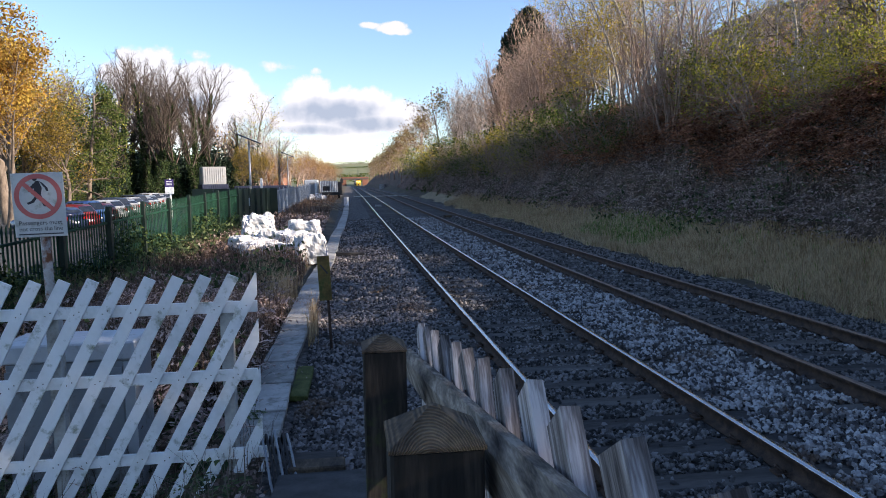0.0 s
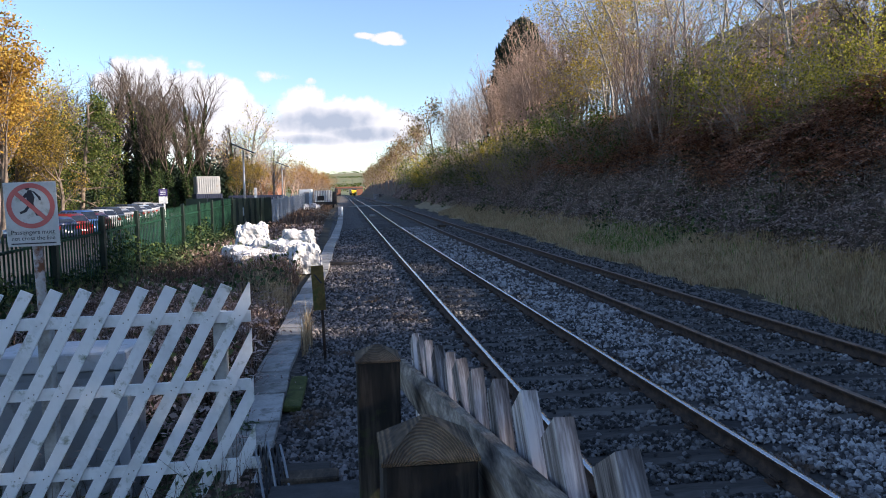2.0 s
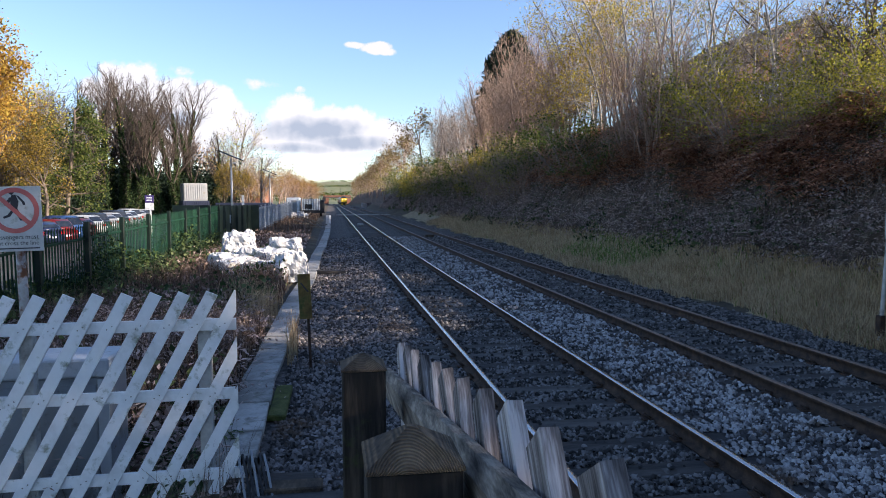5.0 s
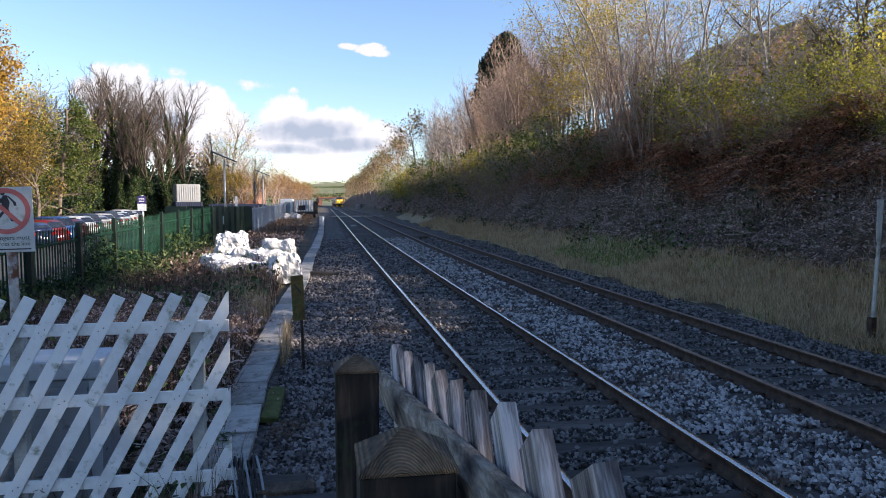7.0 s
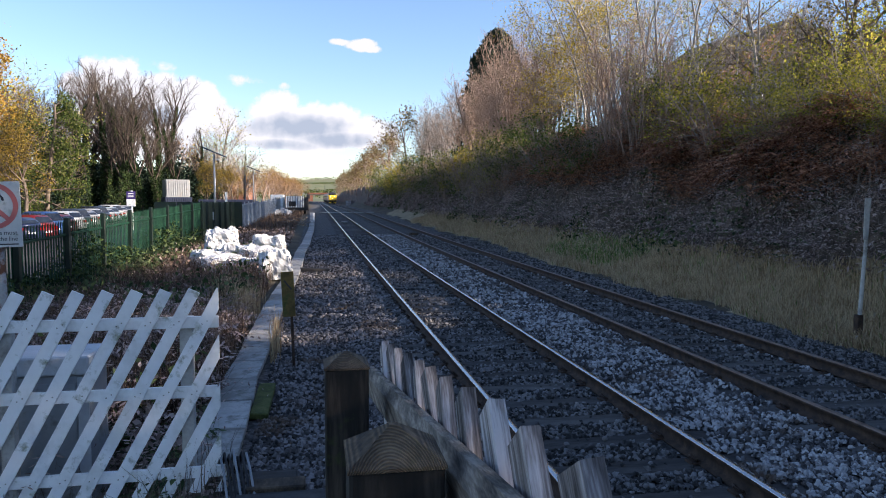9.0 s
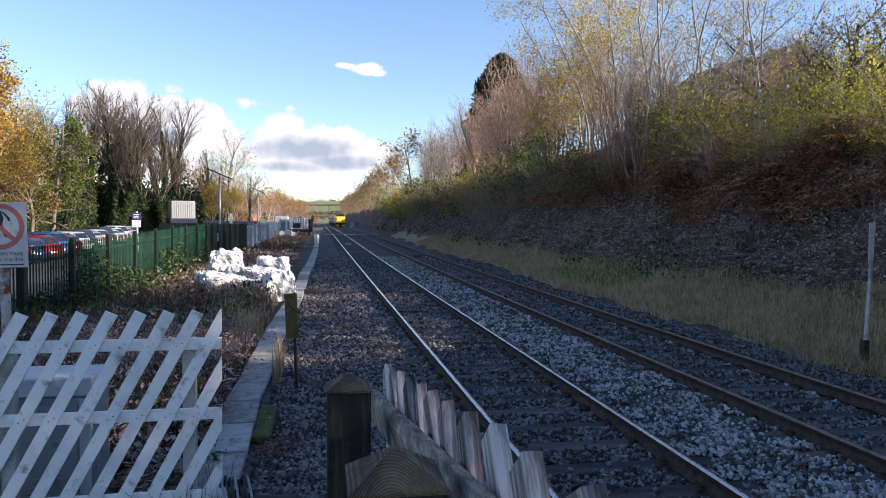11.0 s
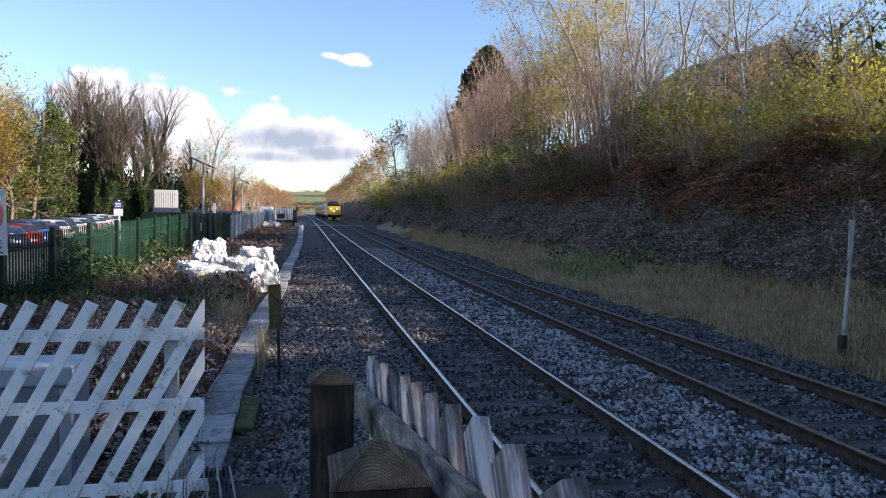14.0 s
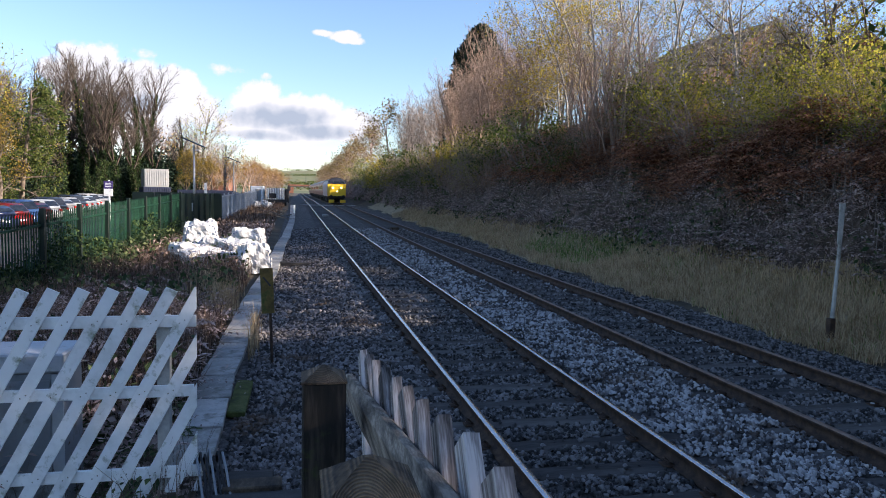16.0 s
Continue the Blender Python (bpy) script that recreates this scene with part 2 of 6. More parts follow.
def again(ob, parent, loc, rz=0.0, scale=(1, 1, 1), rx=0.0, ry=0.0):
    """Another object on the same mesh."""
    o = bpy.data.objects.new(ob.name.split(".")[0], ob.data)
    scene.collection.objects.link(o)
    o.parent, o.location, o.scale = parent, loc, scale
    o.rotation_euler = (radians(rx), radians(ry), radians(rz))
    if "label" in ob:
        o["label"] = ob["label"]
    return o


def box(bm, c, s, bevel=0.0, m=None):
    made = bmesh.ops.create_cube(bm, size=1.0)["verts"]
    for v in made:
        v.co = Vector((v.co.x * s[0] + c[0], v.co.y * s[1] + c[1], v.co.z * s[2] + c[2]))
    if bevel:
        edges = {e for v in made for e in v.link_edges}
        out = bmesh.ops.bevel(bm, geom=list(edges), offset=bevel, segments=1, affect="EDGES")
        made = list({v for f in out["faces"] for v in f.verts} | {v for v in made if v.is_valid})
    if m is not None:
        bmesh.ops.transform(bm, matrix=m, verts=[v for v in made if v.is_valid])
    return made


def boxed(name, c, s, mat, parent=None, label="", bevel=0.0, m=None):
    bm = bmesh.new()
    box(bm, c, s, bevel, m)
    return part(name, bm, mat, parent, label)


def prism(bm, outline, y0, y1, swap=None):
    """Extrude an (x, z) outline from y0 to y1."""
    a = [bm.verts.new((x, y0, z)) for x, z in outline]
    b = [bm.verts.new((x, y1, z)) for x, z in outline]
    bm.faces.new(a)
    bm.faces.new(b[::-1])
    for i in range(len(a)):
        j = (i + 1) % len(a)
        bm.faces.new((a[i], b[i], b[j], a[j]))
    if swap is not None:
        bmesh.ops.transform(bm, matrix=swap, verts=a + b)


def tube(bm, p, q, r0, r1, sides=8):
    p, q = Vector(p), Vector(q)
    d = q - p
    m = Matrix.Translation((p + q) / 2) @ d.to_track_quat("Z", "Y").to_matrix().to_4x4()
    bmesh.ops.create_cone(bm, cap_ends=True, segments=sides, radius1=r0, radius2=r1, depth=d.length, matrix=m)


def smoothstep(a, b, x):
    t = np.clip((np.asarray(x, float) - a) / (b - a), 0, 1)
    return t * t * (3 - 2 * t)


def wave(x, y, s, seed=0.0):
    """Cheap smooth unevenness between about -1 and 1."""
    x, y = np.asarray(x, float) / s + seed, np.asarray(y, float) / s - seed * 1.7
    return (np.sin(x * 1.3 + 1.7 * np.sin(y * 0.9)) + np.sin(y * 1.7 + 1.3 * np.sin(x * 1.1 + 2)) + np.sin(x * 2.9 - y * 2.3)) / 3


def track_rise(y):
    return 0.3 * smoothstep(15, 105, y)


def bank_foot(y):
    return 10.4 + 1.1 * smoothstep(40, 24, y) + 0.5 * wave(y, 0, 9)


def ground_z(x, y):
    x, y = np.broadcast_arrays(np.asarray(x, float), np.asarray(y, float))
    rise = track_rise(y)
    z = rise - 0.24 + 0.07 * smoothstep(0.3, 1.0, x) - 0.1 * smoothstep(7.6, 8.6, x)
    left = smoothstep(-0.62, -1.6, x)
    z = z + left * (0.1 + 0.1 * wave(x, y, 2.3) + 0.03 * wave(x, y, 0.6, 3) - 0.4 * smoothstep(-5.9, -9, x))
    z = z - 0.36 * smoothstep(-0.98, -1.5, x) * smoothstep(9.8, 7.6, y) * smoothstep(-60, -8, x)
    foot = bank_foot(y)
    up = x - foot
    # the 2 m lift below y 6 is unseen, added so the foreground falls in shade
    crest = 5.2 + 2.0 * smoothstep(6, 3, y) - 1.15 * smoothstep(34, 20, y) * smoothstep(5, 8, y)
    slope = crest * smoothstep(-1.0, 5.2, up) + 0.7 * smoothstep(4, 9, up) * (1 - 1.8 * smoothstep(9, 15, y) * smoothstep(36, 29, y)) - 1.5 * smoothstep(12, 30, up) + 0.5 * smoothstep(-3, 0, up)
    z = z + slope * smoothstep(430, 380, y) + np.where(up > 0, (0.5 * wave(x, y, 1.9, 1) + 0.26 * wave(x, y, 0.7, 2)) * smoothstep(0, 1.2, up) * (1 - 0.6 * smoothstep(4.5, 6.5, up)), 0)
    far = smoothstep(480, 1500, y) * 37 + smoothstep(470, 900, y) * 4 * wave(x, y, 160)
    side = smoothstep(60, 300, -x) * 14 + smoothstep(80, 300, x) * 8
    return z + far + side * smoothstep(20, 200, y)


def ground_mesh():
    xs = np.concatenate([-np.geomspace(900, 8, 34), np.arange(-7.5, 19.6, 0.28), np.geomspace(20, 900, 34)])
    ys = np.concatenate([-np.geomspace(60, 4, 14), np.arange(-3, 40, 0.42), np.geomspace(40.5, 3200, 110)])
    gx, gy = np.meshgrid(xs, ys)
    v = np.stack([gx, gy, ground_z(gx, gy)], -1).reshape(-1, 3)
    nx, ny = len(xs), len(ys)
    i = (np.arange(ny - 1)[:, None] * nx + np.arange(nx - 1)).ravel()
    return v, np.stack([i, i + 1, i + nx + 1, i + nx], 1)


v, f = ground_mesh()
ground = tagged(arrays("ground", v, f, M["soil"], smooth=True), "rough brown soil and grass beside the railway", "ground", kind="structure")
for mat in (M["ballast_bed"], material("field", [(0.06, 0.08, 0.04), (0.13, 0.15, 0.07), (0.2, 0.18, 0.1)], 0.01, 0.95, bump=0), M["asphalt"], M["litter"], M["straw"]):
    ground.data.materials.append(mat)
cx = v[f].mean(1)
idx = np.where((cx[:, 0] > -0.75) & (cx[:, 0] < 8.6 + 0.3 * wave(cx[:, 1], 0, 1.1)) & (cx[:, 1] < 440), 1, 0)
idx = np.where(cx[:, 1] > 460, 2, idx)
idx = np.where((cx[:, 0] < -8) & (cx[:, 0] > -40) & (cx[:, 1] < 130), 3, idx)
idx = np.where((cx[:, 0] > bank_foot(cx[:, 1]) + 0.3) & (cx[:, 1] < 440), 4, idx)
idx = np.where((cx[:, 0] > 8.75 + 0.35 * wave(cx[:, 1], 0, 1.3)) & (cx[:, 0] <= bank_foot(cx[:, 1]) + 0.3) & (cx[:, 1] < 90), 5, idx)
ground.data.polygons.foreach_set("material_index", idx.astype(np.int32))


# ---------------------------------------------------------------- track
RAIL_X = (1.863, 3.368, 5.22, 6.79)
RAIL_Z = (0.0, 0.0, 0.0, 0.02)


def rail_outline(top):
    right = [(0.028, 0), (0.035, -0.008), (0.035, -0.035), (0.01, -0.05), (0.009, -0.125), (0.068, -0.148), (0.07, -0.158)]
    return [(x, z + top) for x, z in right] + [(-x, z + top) for x, z in right[::-1]]


def rail(name, x, top, parent, crown):
    """A flat-bottom rail swept along the line, its polished head a strip of its own."""
    ys = np.concatenate([np.arange(-6, 110, 4.0), np.arange(110, 445, 20.0)])
    outline = rail_outline(top)
    k = len(outline)
    v = np.array([(x + ox, y, oz + float(track_rise(y))) for y in ys for ox, oz in outline])
    f = []
    for i in range(len(ys) - 1):
        for j in range(k):
            f.append((i * k + j, i * k + (j + 1) % k, (i + 1) * k + (j + 1) % k, (i + 1) * k + j))
    ob = arrays(name, v, f, M["rail_rust"], parent, "steel rail with a worn running head")
    ob.data.materials.append(crown)
    ids = np.array([1 if (n % k) in (k - 1, 0, k - 2) else 0 for n in range(len(f))], np.int32)
    ob.data.polygons.foreach_set("material_index", ids)
    return ob


def sleeper_mesh():
    bm = bmesh.new()
    box(bm, (0, 0, -0.06), (2.5, 0.25, 0.12), 0.012)
    for v in bm.verts:
        v.co.z += 0.006 * math.sin(v.co.x * 5 + v.co.y * 9)
    return bm


def clip_mesh():
    bm = bmesh.new()
    pts = [(0.02, -0.06, 0.02), (0.06, -0.055, 0.05), (0.085, 0.0, 0.055), (0.06, 0.05, 0.045), (0.02, 0.03, 0.025), (0.075, 0.0, 0.0)]
    for p, q in zip(pts, pts[1:]):
        tube(bm, p, q, 0.011, 0.011, 5)
    box(bm, (0.05, 0, 0.008), (0.11, 0.12, 0.02))
    return bm


for n, (a, b, name) in enumerate(((0, 1, "polished"), (2, 3, "rusty"))):
    crown = M["rail_steel"] if n == 0 else M["rail_dull"]
    track = rig("railway_track", f"{name} flat-bottom railway track on dark sleepers in ballast", "railway track", "running lines")
    for i in (a, b):
        rail("rail", RAIL_X[i], RAIL_Z[i], track, crown)
    mid = (RAIL_X[a] + RAIL_X[b]) / 2
    first_sleeper = first_clip = None
    for k in range(-6, 230):
        y = 4.94 + 0.665 * k + random.uniform(-0.015, 0.015)
        at = (mid + random.uniform(-0.03, 0.03), y, -0.158 + float(track_rise(y)))
        turn = random.uniform(-0.6, 0.6)
        if first_sleeper is None:
            first_sleeper = part("sleeper", sleeper_mesh(), M["sleeper"], track)
            first_sleeper.location = at
        else:
            again(first_sleeper, track, at, turn)
        if y < 24:
            for i in (a, b):
                for side in (0, 180):
                    loc = (RAIL_X[i] + (0.03 if side == 0 else -0.03), y, -0.156 + float(track_rise(y)))
                    if first_clip is None:
                        first_clip = part("rail_clip", clip_mesh(), M["rail_rust"], track)
                        first_clip.location = loc
                    else:
                        again(first_clip, track, loc, side)

# timber boards of the foot crossing, a balise and a marker in the four-foot
cross = rig("foot_crossing", "pale timber foot crossing laid between the rails", "foot crossing")
for x0, x1 in ((0.8, 1.78), (1.97, 3.26), (3.46, 5.1), (5.34, 6.68), (6.9, 8.2)):
    for k in range(3):
        boxed("board", ((x0 + x1) / 2, 97 + k * 0.5, 0.245), (x1 - x0, 0.46, 0.08), M["concrete"], cross, bevel=0.01)
box_a = rig("track_box", "pale trackside box fixed between the rails", "track box")
boxed("cover", (2.6, 62.5, 0.07), (0.5, 2.2, 0.16), M["concrete"], box_a, bevel=0.03)
box_b = rig("track_box", "yellowish magnet box between the far rails", "track box")
boxed("cover", (6.0, 43, 0.02), (0.5, 0.7, 0.14), M["cap_wood"], box_b, bevel=0.03)


def ballast_stones(count, region, size, seed):
    """Angular stones laid over the bed as one mesh."""
    rng = np.random.default_rng(seed)
    x0, x1, y0, y1 = region
    x = rng.uniform(x0, x1, count)
    y = y0 + (y1 - y0) * rng.uniform(0, 1, count) ** 1.35
    # a squat block: four low corners, four shifted upper corners, no underside
    ico = np.array([(-1, -0.8, -0.7), (1, -0.9, -0.7), (0.9, 0.9, -0.7), (-0.9, 1, -0.7), (-0.5, -0.6, 0.7), (0.7, -0.4, 0.6), (0.4, 0.6, 0.75), (-0.6, 0.5, 0.55)])
    tri = np.array([(0, 1, 5), (0, 5, 4), (1, 2, 6), (1, 6, 5), (2, 3, 7), (2, 7, 6), (3, 0, 4), (3, 4, 7), (4, 5, 6), (4, 6, 7)])
    keep = np.ones(count, bool)
    for rx in RAIL_X:
        keep &= np.abs(x - rx) > 0.09
    mid_a, mid_b = (RAIL_X[0] + RAIL_X[1]) / 2, (RAIL_X[2] + RAIL_X[3]) / 2
    on_track = (np.abs(x - mid_a) < 1.28) | (np.abs(x - mid_b) < 1.28)
    off = np.abs((y - 4.94 + 0.3325) % 0.665 - 0.3325)
    keep &= ~(on_track & (off < 0.15) & (rng.uniform(0, 1, count) > 0.06))
    x, y = x[keep], y[keep]
    n = len(x)
    s = size * rng.uniform(0.55, 1.25, n)
    pts = ico[None] * rng.uniform(0.6, 1.25, (n, 8, 1)) * (s[:, None] * rng.uniform(0.6, 1.1, (n, 3)))[:, None, :]
    a = rng.uniform(0, 6.28, n)
    b = rng.uniform(-0.9, 0.9, n)
    c, d, e, g = np.cos(a)[:, None], np.sin(a)[:, None], np.cos(b)[:, None], np.sin(b)[:, None]
    px, py, pz = pts[..., 0], pts[..., 1], pts[..., 2]
    py, pz = py * e - pz * g, py * g + pz * e
    px, py = px * c - py * d, px * d + py * c
    z = ground_z(x, y) + rng.uniform(-0.01, 0.035, n) + np.where((x > 3.55) & (x < 5.05), 0.03, 0)
    v = np.stack([px + x[:, None], py + y[:, None], pz + z[:, None]], -1).reshape(-1, 3)
    f = (tri[None] + 8 * np.arange(n)[:, None, None]).reshape(-1, 3)
    return v, f


for count, region, size, seed in ((90000, (-0.62, 8.6, 2.9, 14), 0.027, 1), (40000, (-0.6, 8.6, 12, 44), 0.04, 2)):
    v, f = ballast_stones(count, region, size, seed)
    mid = v[f[:, 0], 0]
    oily = (np.abs(mid - 2.615) < 0.74) | (np.abs(mid - 6.005) < 0.6) | ((mid > 7.05) & (mid < 8.7))
    cess = mid < 1.8
    for pick, mat, words in ((~oily & ~cess, M["ballast"], "grey angular crushed stone ballast"), (cess, M["ballast_cess"], "brown-grey crushed stone beside the track"), (oily, M["ballast_oily"], "dark oil-stained crushed stone ballast")):
        used, back = np.unique(f[pick], return_inverse=True)
        tagged(arrays("ballast", v[used], back.reshape(-1, 3), mat), words, "ballast", kind="stuff")


# ---------------------------------------------------------------- platform ramp and its timber fence
def ramp_z(y):
    return -0.16 + 0.134 * (5.62 - y)


bm = bmesh.new()
prism(bm, [(-8, ramp_z(-8)), (5.62, ramp_z(5.62)), (5.62, -0.5), (-8, -0.5)], -0.62, 0.42, Matrix(((0, 1, 0, 0), (1, 0, 0, 0), (0, 0, 1, 0), (0, 0, 0, 1))))
ramp = tagged(part("platform_ramp", bm, M["asphalt"]), "dark asphalt platform end ramp sloping down to the track", "ramp", kind="structure")
edging = tagged(boxed("edging_stone", (-0.32, 5.72, -0.2), (0.46, 0.2, 0.16), M["cap_wood"], bevel=0.012),
                "pale worn edging stone across the foot of the ramp", "edging stone", "edging stones")
edging_b = tagged(boxed("edging_stone", (-0.36, 5.95, -0.22), (0.4, 0.22, 0.14), M["sleeper"], bevel=0.012),
                  "dark worn edging stone across the foot of the ramp", "edging stone", "edging stones")


def capped_post(at, top, w, parent, tall=0.05, deep=None):
    """A square timber post with a pyramid cap; at is its foot, top the peak's height over the foot."""
    deep = deep or w
    h, g = w / 2, deep / 2
    shoulder = top - tall
    bm = bmesh.new()
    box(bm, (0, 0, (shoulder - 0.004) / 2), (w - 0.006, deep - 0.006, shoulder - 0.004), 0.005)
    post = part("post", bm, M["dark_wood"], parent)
    post.location = at
    bm = bmesh.new()
    square = ((-1, -1), (1, -1), (1, 1), (-1, 1))
    low = [bm.verts.new((sx * h, sy * g, shoulder - 0.006)) for sx, sy in square]
    mid = [bm.verts.new((sx * h, sy * g, shoulder)) for sx, sy in square]
    peak = [bm.verts.new((sx * 0.006, sy * 0.006, top)) for sx, sy in square]
    for i in range(4):
        j = (i + 1) % 4
        bm.faces.new((low[i], low[j], mid[j], mid[i]))
        bm.faces.new((mid[i], mid[j], peak[j], peak[i]))
    bm.faces.new(low[::-1])
    bm.faces.new(peak)
    cap = part("post_cap", bm, M["end_grain"], post, "weathered brown pyramid cap")
    return post


fence = rig("picket_fence", "weathered grey timber picket fence with dark capped posts along the ramp", "picket fence")
capped_post((0.126, 1.12, ramp_z(1.12) - 0.02), 1.808 - ramp_z(1.12) + 0.02, 0.154, fence, 0.048, 0.142)
capped_post((0.096, 2.19, ramp_z(2.19) - 0.02), 1.697 - ramp_z(2.19) + 0.02, 0.138, fence, 0.038)
capped_post((0.13, -0.95, ramp_z(-0.95) - 0.02), 1.36, 0.13, fence)


def sloped_rail(drop):
    """A fence rail with chamfered top edges running down the ramp."""
    bm = bmesh.new()
    prism(bm, [(-0.027, -0.06), (0.027, -0.06), (0.027, 0.03), (0.016, 0.04), (-0.006, 0.04), (-0.027, 0.012)], -1.6, 3.2)
    for v in bm.verts:
        v.co.z += 1.85 - drop - 0.165 * (v.co.y - 0.72)
        v.co.x += 0.248
    return part("fence_rail", bm, M["rail_wood"], fence, "chamfered weathered rail")


sloped_rail(0.078)
sloped_rail(0.75)
# slanting palings, their square-cut tops leaning down the ramp: distance along the ramp and height of the upper corner
PICKETS = ((0.309, 1.96), (0.501, 1.928), (0.691, 1.9), (0.9, 1.866), (1.093, 1.847), (1.308, 1.81), (1.524, 1.778),
           (1.741, 1.749), (1.955, 1.715), (2.184, 1.684), (2.431, 1.649), (2.666, 1.617), (2.941, 1.574))
SLANT = radians(36)
for i, (y, top) in enumerate(PICKETS):
    bm = bmesh.new()
    w = 0.084 + 0.007 * math.sin(i * 2.3)
    long = (top - ramp_z(y) - 0.16) / math.cos(SLANT)
    cuts = 9
    rings = []
    for k in range(cuts + 1):
        z = -long * k / cuts
        wob = 0.0025 * math.sin(i * 1.7 + k * 1.3)
        chip = 0.003 * math.sin(i * 5.1) if k == 0 else 0.0
        rings.append([bm.verts.new(p) for p in ((-0.0135 + wob, 0.002, z + chip), (0.0135 + wob, 0.0, z), (0.0135 + wob, w, z - chip), (-0.0135 + wob, w - 0.002, z))])
    for a, b in zip(rings, rings[1:]):
        for j in range(4):
            bm.faces.new((a[j], a[(j + 1) % 4], b[(j + 1) % 4], b[j]))
    bm.faces.new(rings[0])
    bm.faces.new(rings[-1][::-1])
    bmesh.ops.bevel(bm, geom=[e for e in bm.edges if e.calc_face_angle(0) > 1.0], offset=0.002, segments=1, affect="EDGES")
    ob = part("picket", bm, M["grey_wood"], fence)
    ob.location = (0.29, y, top)
    ob.rotation_euler = (-SLANT + radians(random.uniform(-1.5, 1.5)), radians(random.uniform(-1.2, 1.2)), radians(random.uniform(-3, 3)))
    bm = bmesh.new()
    for dz in (0.1, 0.135):
        bmesh.ops.create_cone(bm, cap_ends=True, segments=8, radius1=0.004, radius2=0.003, depth=0.003,
                              matrix=Matrix.Translation((-0.0148, w * 0.5, -dz)) @ Matrix.Rotation(radians(-90), 4, "Y"))
    part("nail", bm, M["rail_rust"], ob)

# ---------------------------------------------------------------- white diagonal fence
wf = rig("paling_fence", "white painted fence of slanting palings nailed to three rails", "fence", at=(0, 5.9, 0))
for z, x1 in ((1.15, -0.77), (0.58, -0.79), (-0.09, -0.72)):
    boxed("fence_rail", ((x1 - 4.4) / 2, 0.02, z + 0.02), (4.4 + x1, 0.03, 0.095), M["white_paint"], wf, bevel=0.004)
lean = math.tan(radians(28.3))
edge = -0.765
for k in range(-3, 19):
    low, high, w = -0.52, 1.43, 0.086
    xb = -0.993 - 0.216 * (k - 8) - (high - low) * lean  # foot of the paling
    out = []
    for z, s in ((low, 0), (high, 0)):
        x = xb + (z - low) * lean
        out.append((x, z, w))
    # clip the slanted board against the fence's right end
    (xa, za, _), (xc, zc, _) = out
    poly = [(xa, za + 0.02), (xa + w, za - 0.02), (xc + w, zc - 0.02), (xc, zc + 0.02)]
    def clip(poly, lim):
        res = []
        for i in range(len(poly)):
            p, q = poly[i], poly[(i + 1) % len(poly)]
            if p[0] <= lim:
                res.append(p)
            if (p[0] <= lim) != (q[0] <= lim):
                t = (lim - p[0]) / (q[0] - p[0])
                res.append((lim, p[1] + t * (q[1] - p[1])))
        return res
    poly = clip(poly, edge)
    if len(poly) < 3 or max(p[0] for p in poly) < -4.6:
        continue
    bm = bmesh.new()
    prism(bm, poly, -0.016, 0.003)
    paling = part("paling", bm, M["white_paint"], wf)
    heads = [(xb + (z - low) * lean + w / 2 + dx, z + dx * 0.6) for z in (1.17, 0.6, -0.07) for dx in (-0.02, 0.02)]
    heads = [p for p in heads if p[0] < edge - 0.01]
    if heads:
        bm = bmesh.new()
        for x, z in heads:
            bmesh.ops.create_cone(bm, cap_ends=True, segments=6, radius1=0.0055, radius2=0.004, depth=0.004, matrix=Matrix.Translation((x, -0.0175, z)) @ Matrix.Rotation(radians(90), 4, "X"))
        part("nail", bm, M["rail_rust"], paling, "small rusty nail heads")
for x in (-1.03, -2.38, -3.75):
    boxed("fence_post", (x, 0.09, 0.33), (0.1, 0.1, 1.76), M["grey_post"], wf, "grey square post", bevel=0.006)

M["cab_grey"] = material("cab_grey", [(0.22, 0.235, 0.25), (0.3, 0.315, 0.33)], 2, 0.5, bump=0.05, stain=((0.13, 0.13, 0.12), 0.25, 4.0))
M["cab_lid"] = material("cab_lid", [(0.4, 0.42, 0.44), (0.52, 0.54, 0.56)], 3, 0.55, bump=0.05, stain=((0.25, 0.25, 0.22), 0.25, 5.0))
cab = rig("equipment_cabinet", "grey steel equipment cabinet with a pale lid behind the fence", "cabinet", at=(-2.43, 6.64, -0.56))
boxed("body", (0, 0, 0.61), (1.06, 0.52, 1.22), M["cab_grey"], cab, bevel=0.01)
boxed("lid", (-0.02, -0.01, 1.31), (1.12, 0.58, 0.16), M["cab_lid"], cab, bevel=0.015)
boxed("corner_trim", (0.485, -0.272, 0.61), (0.09, 0.02, 1.2), M["cab_lid"], cab, bevel=0.004)
for x in (-0.3, 0.19):
    door = boxed("door", (x, -0.268, 0.61), (0.47, 0.012, 1.1), M["cab_grey"], cab, bevel=0.003)
    boxed("door_handle", (x + (0.17 if x < 0 else -0.17), -0.285, 0.66), (0.025, 0.03, 0.14), M["rail_rust"], door, "dark handle", bevel=0.004)

# ---------------------------------------------------------------- warning sign
sg = rig("warning_sign", "square white warning sign with red ring on a rusty post", "sign", at=(-3.64, 9.0, -0.1))
M["rusty_white"] = material("rusty_white", [(0.35, 0.33, 0.3), (0.55, 0.53, 0.5)], 6, 0.8, stain=((0.16, 0.06, 0.025), 0.7, 6.0))
M["sign_white"] = material("sign_white", [(0.5, 0.5, 0.48), (0.62, 0.62, 0.6)], 5, 0.5, bump=0.02, stain=((0.3, 0.31, 0.25), 0.3, 7.0))
M["sign_red"] = material("sign_red", [(0.5, 0.11, 0.1), (0.6, 0.16, 0.14)], 5, 0.5, bump=0)
M["sign_black"] = material("sign_black", [(0.02, 0.02, 0.028), (0.03, 0.03, 0.04)], 5, 0.5, bump=0)
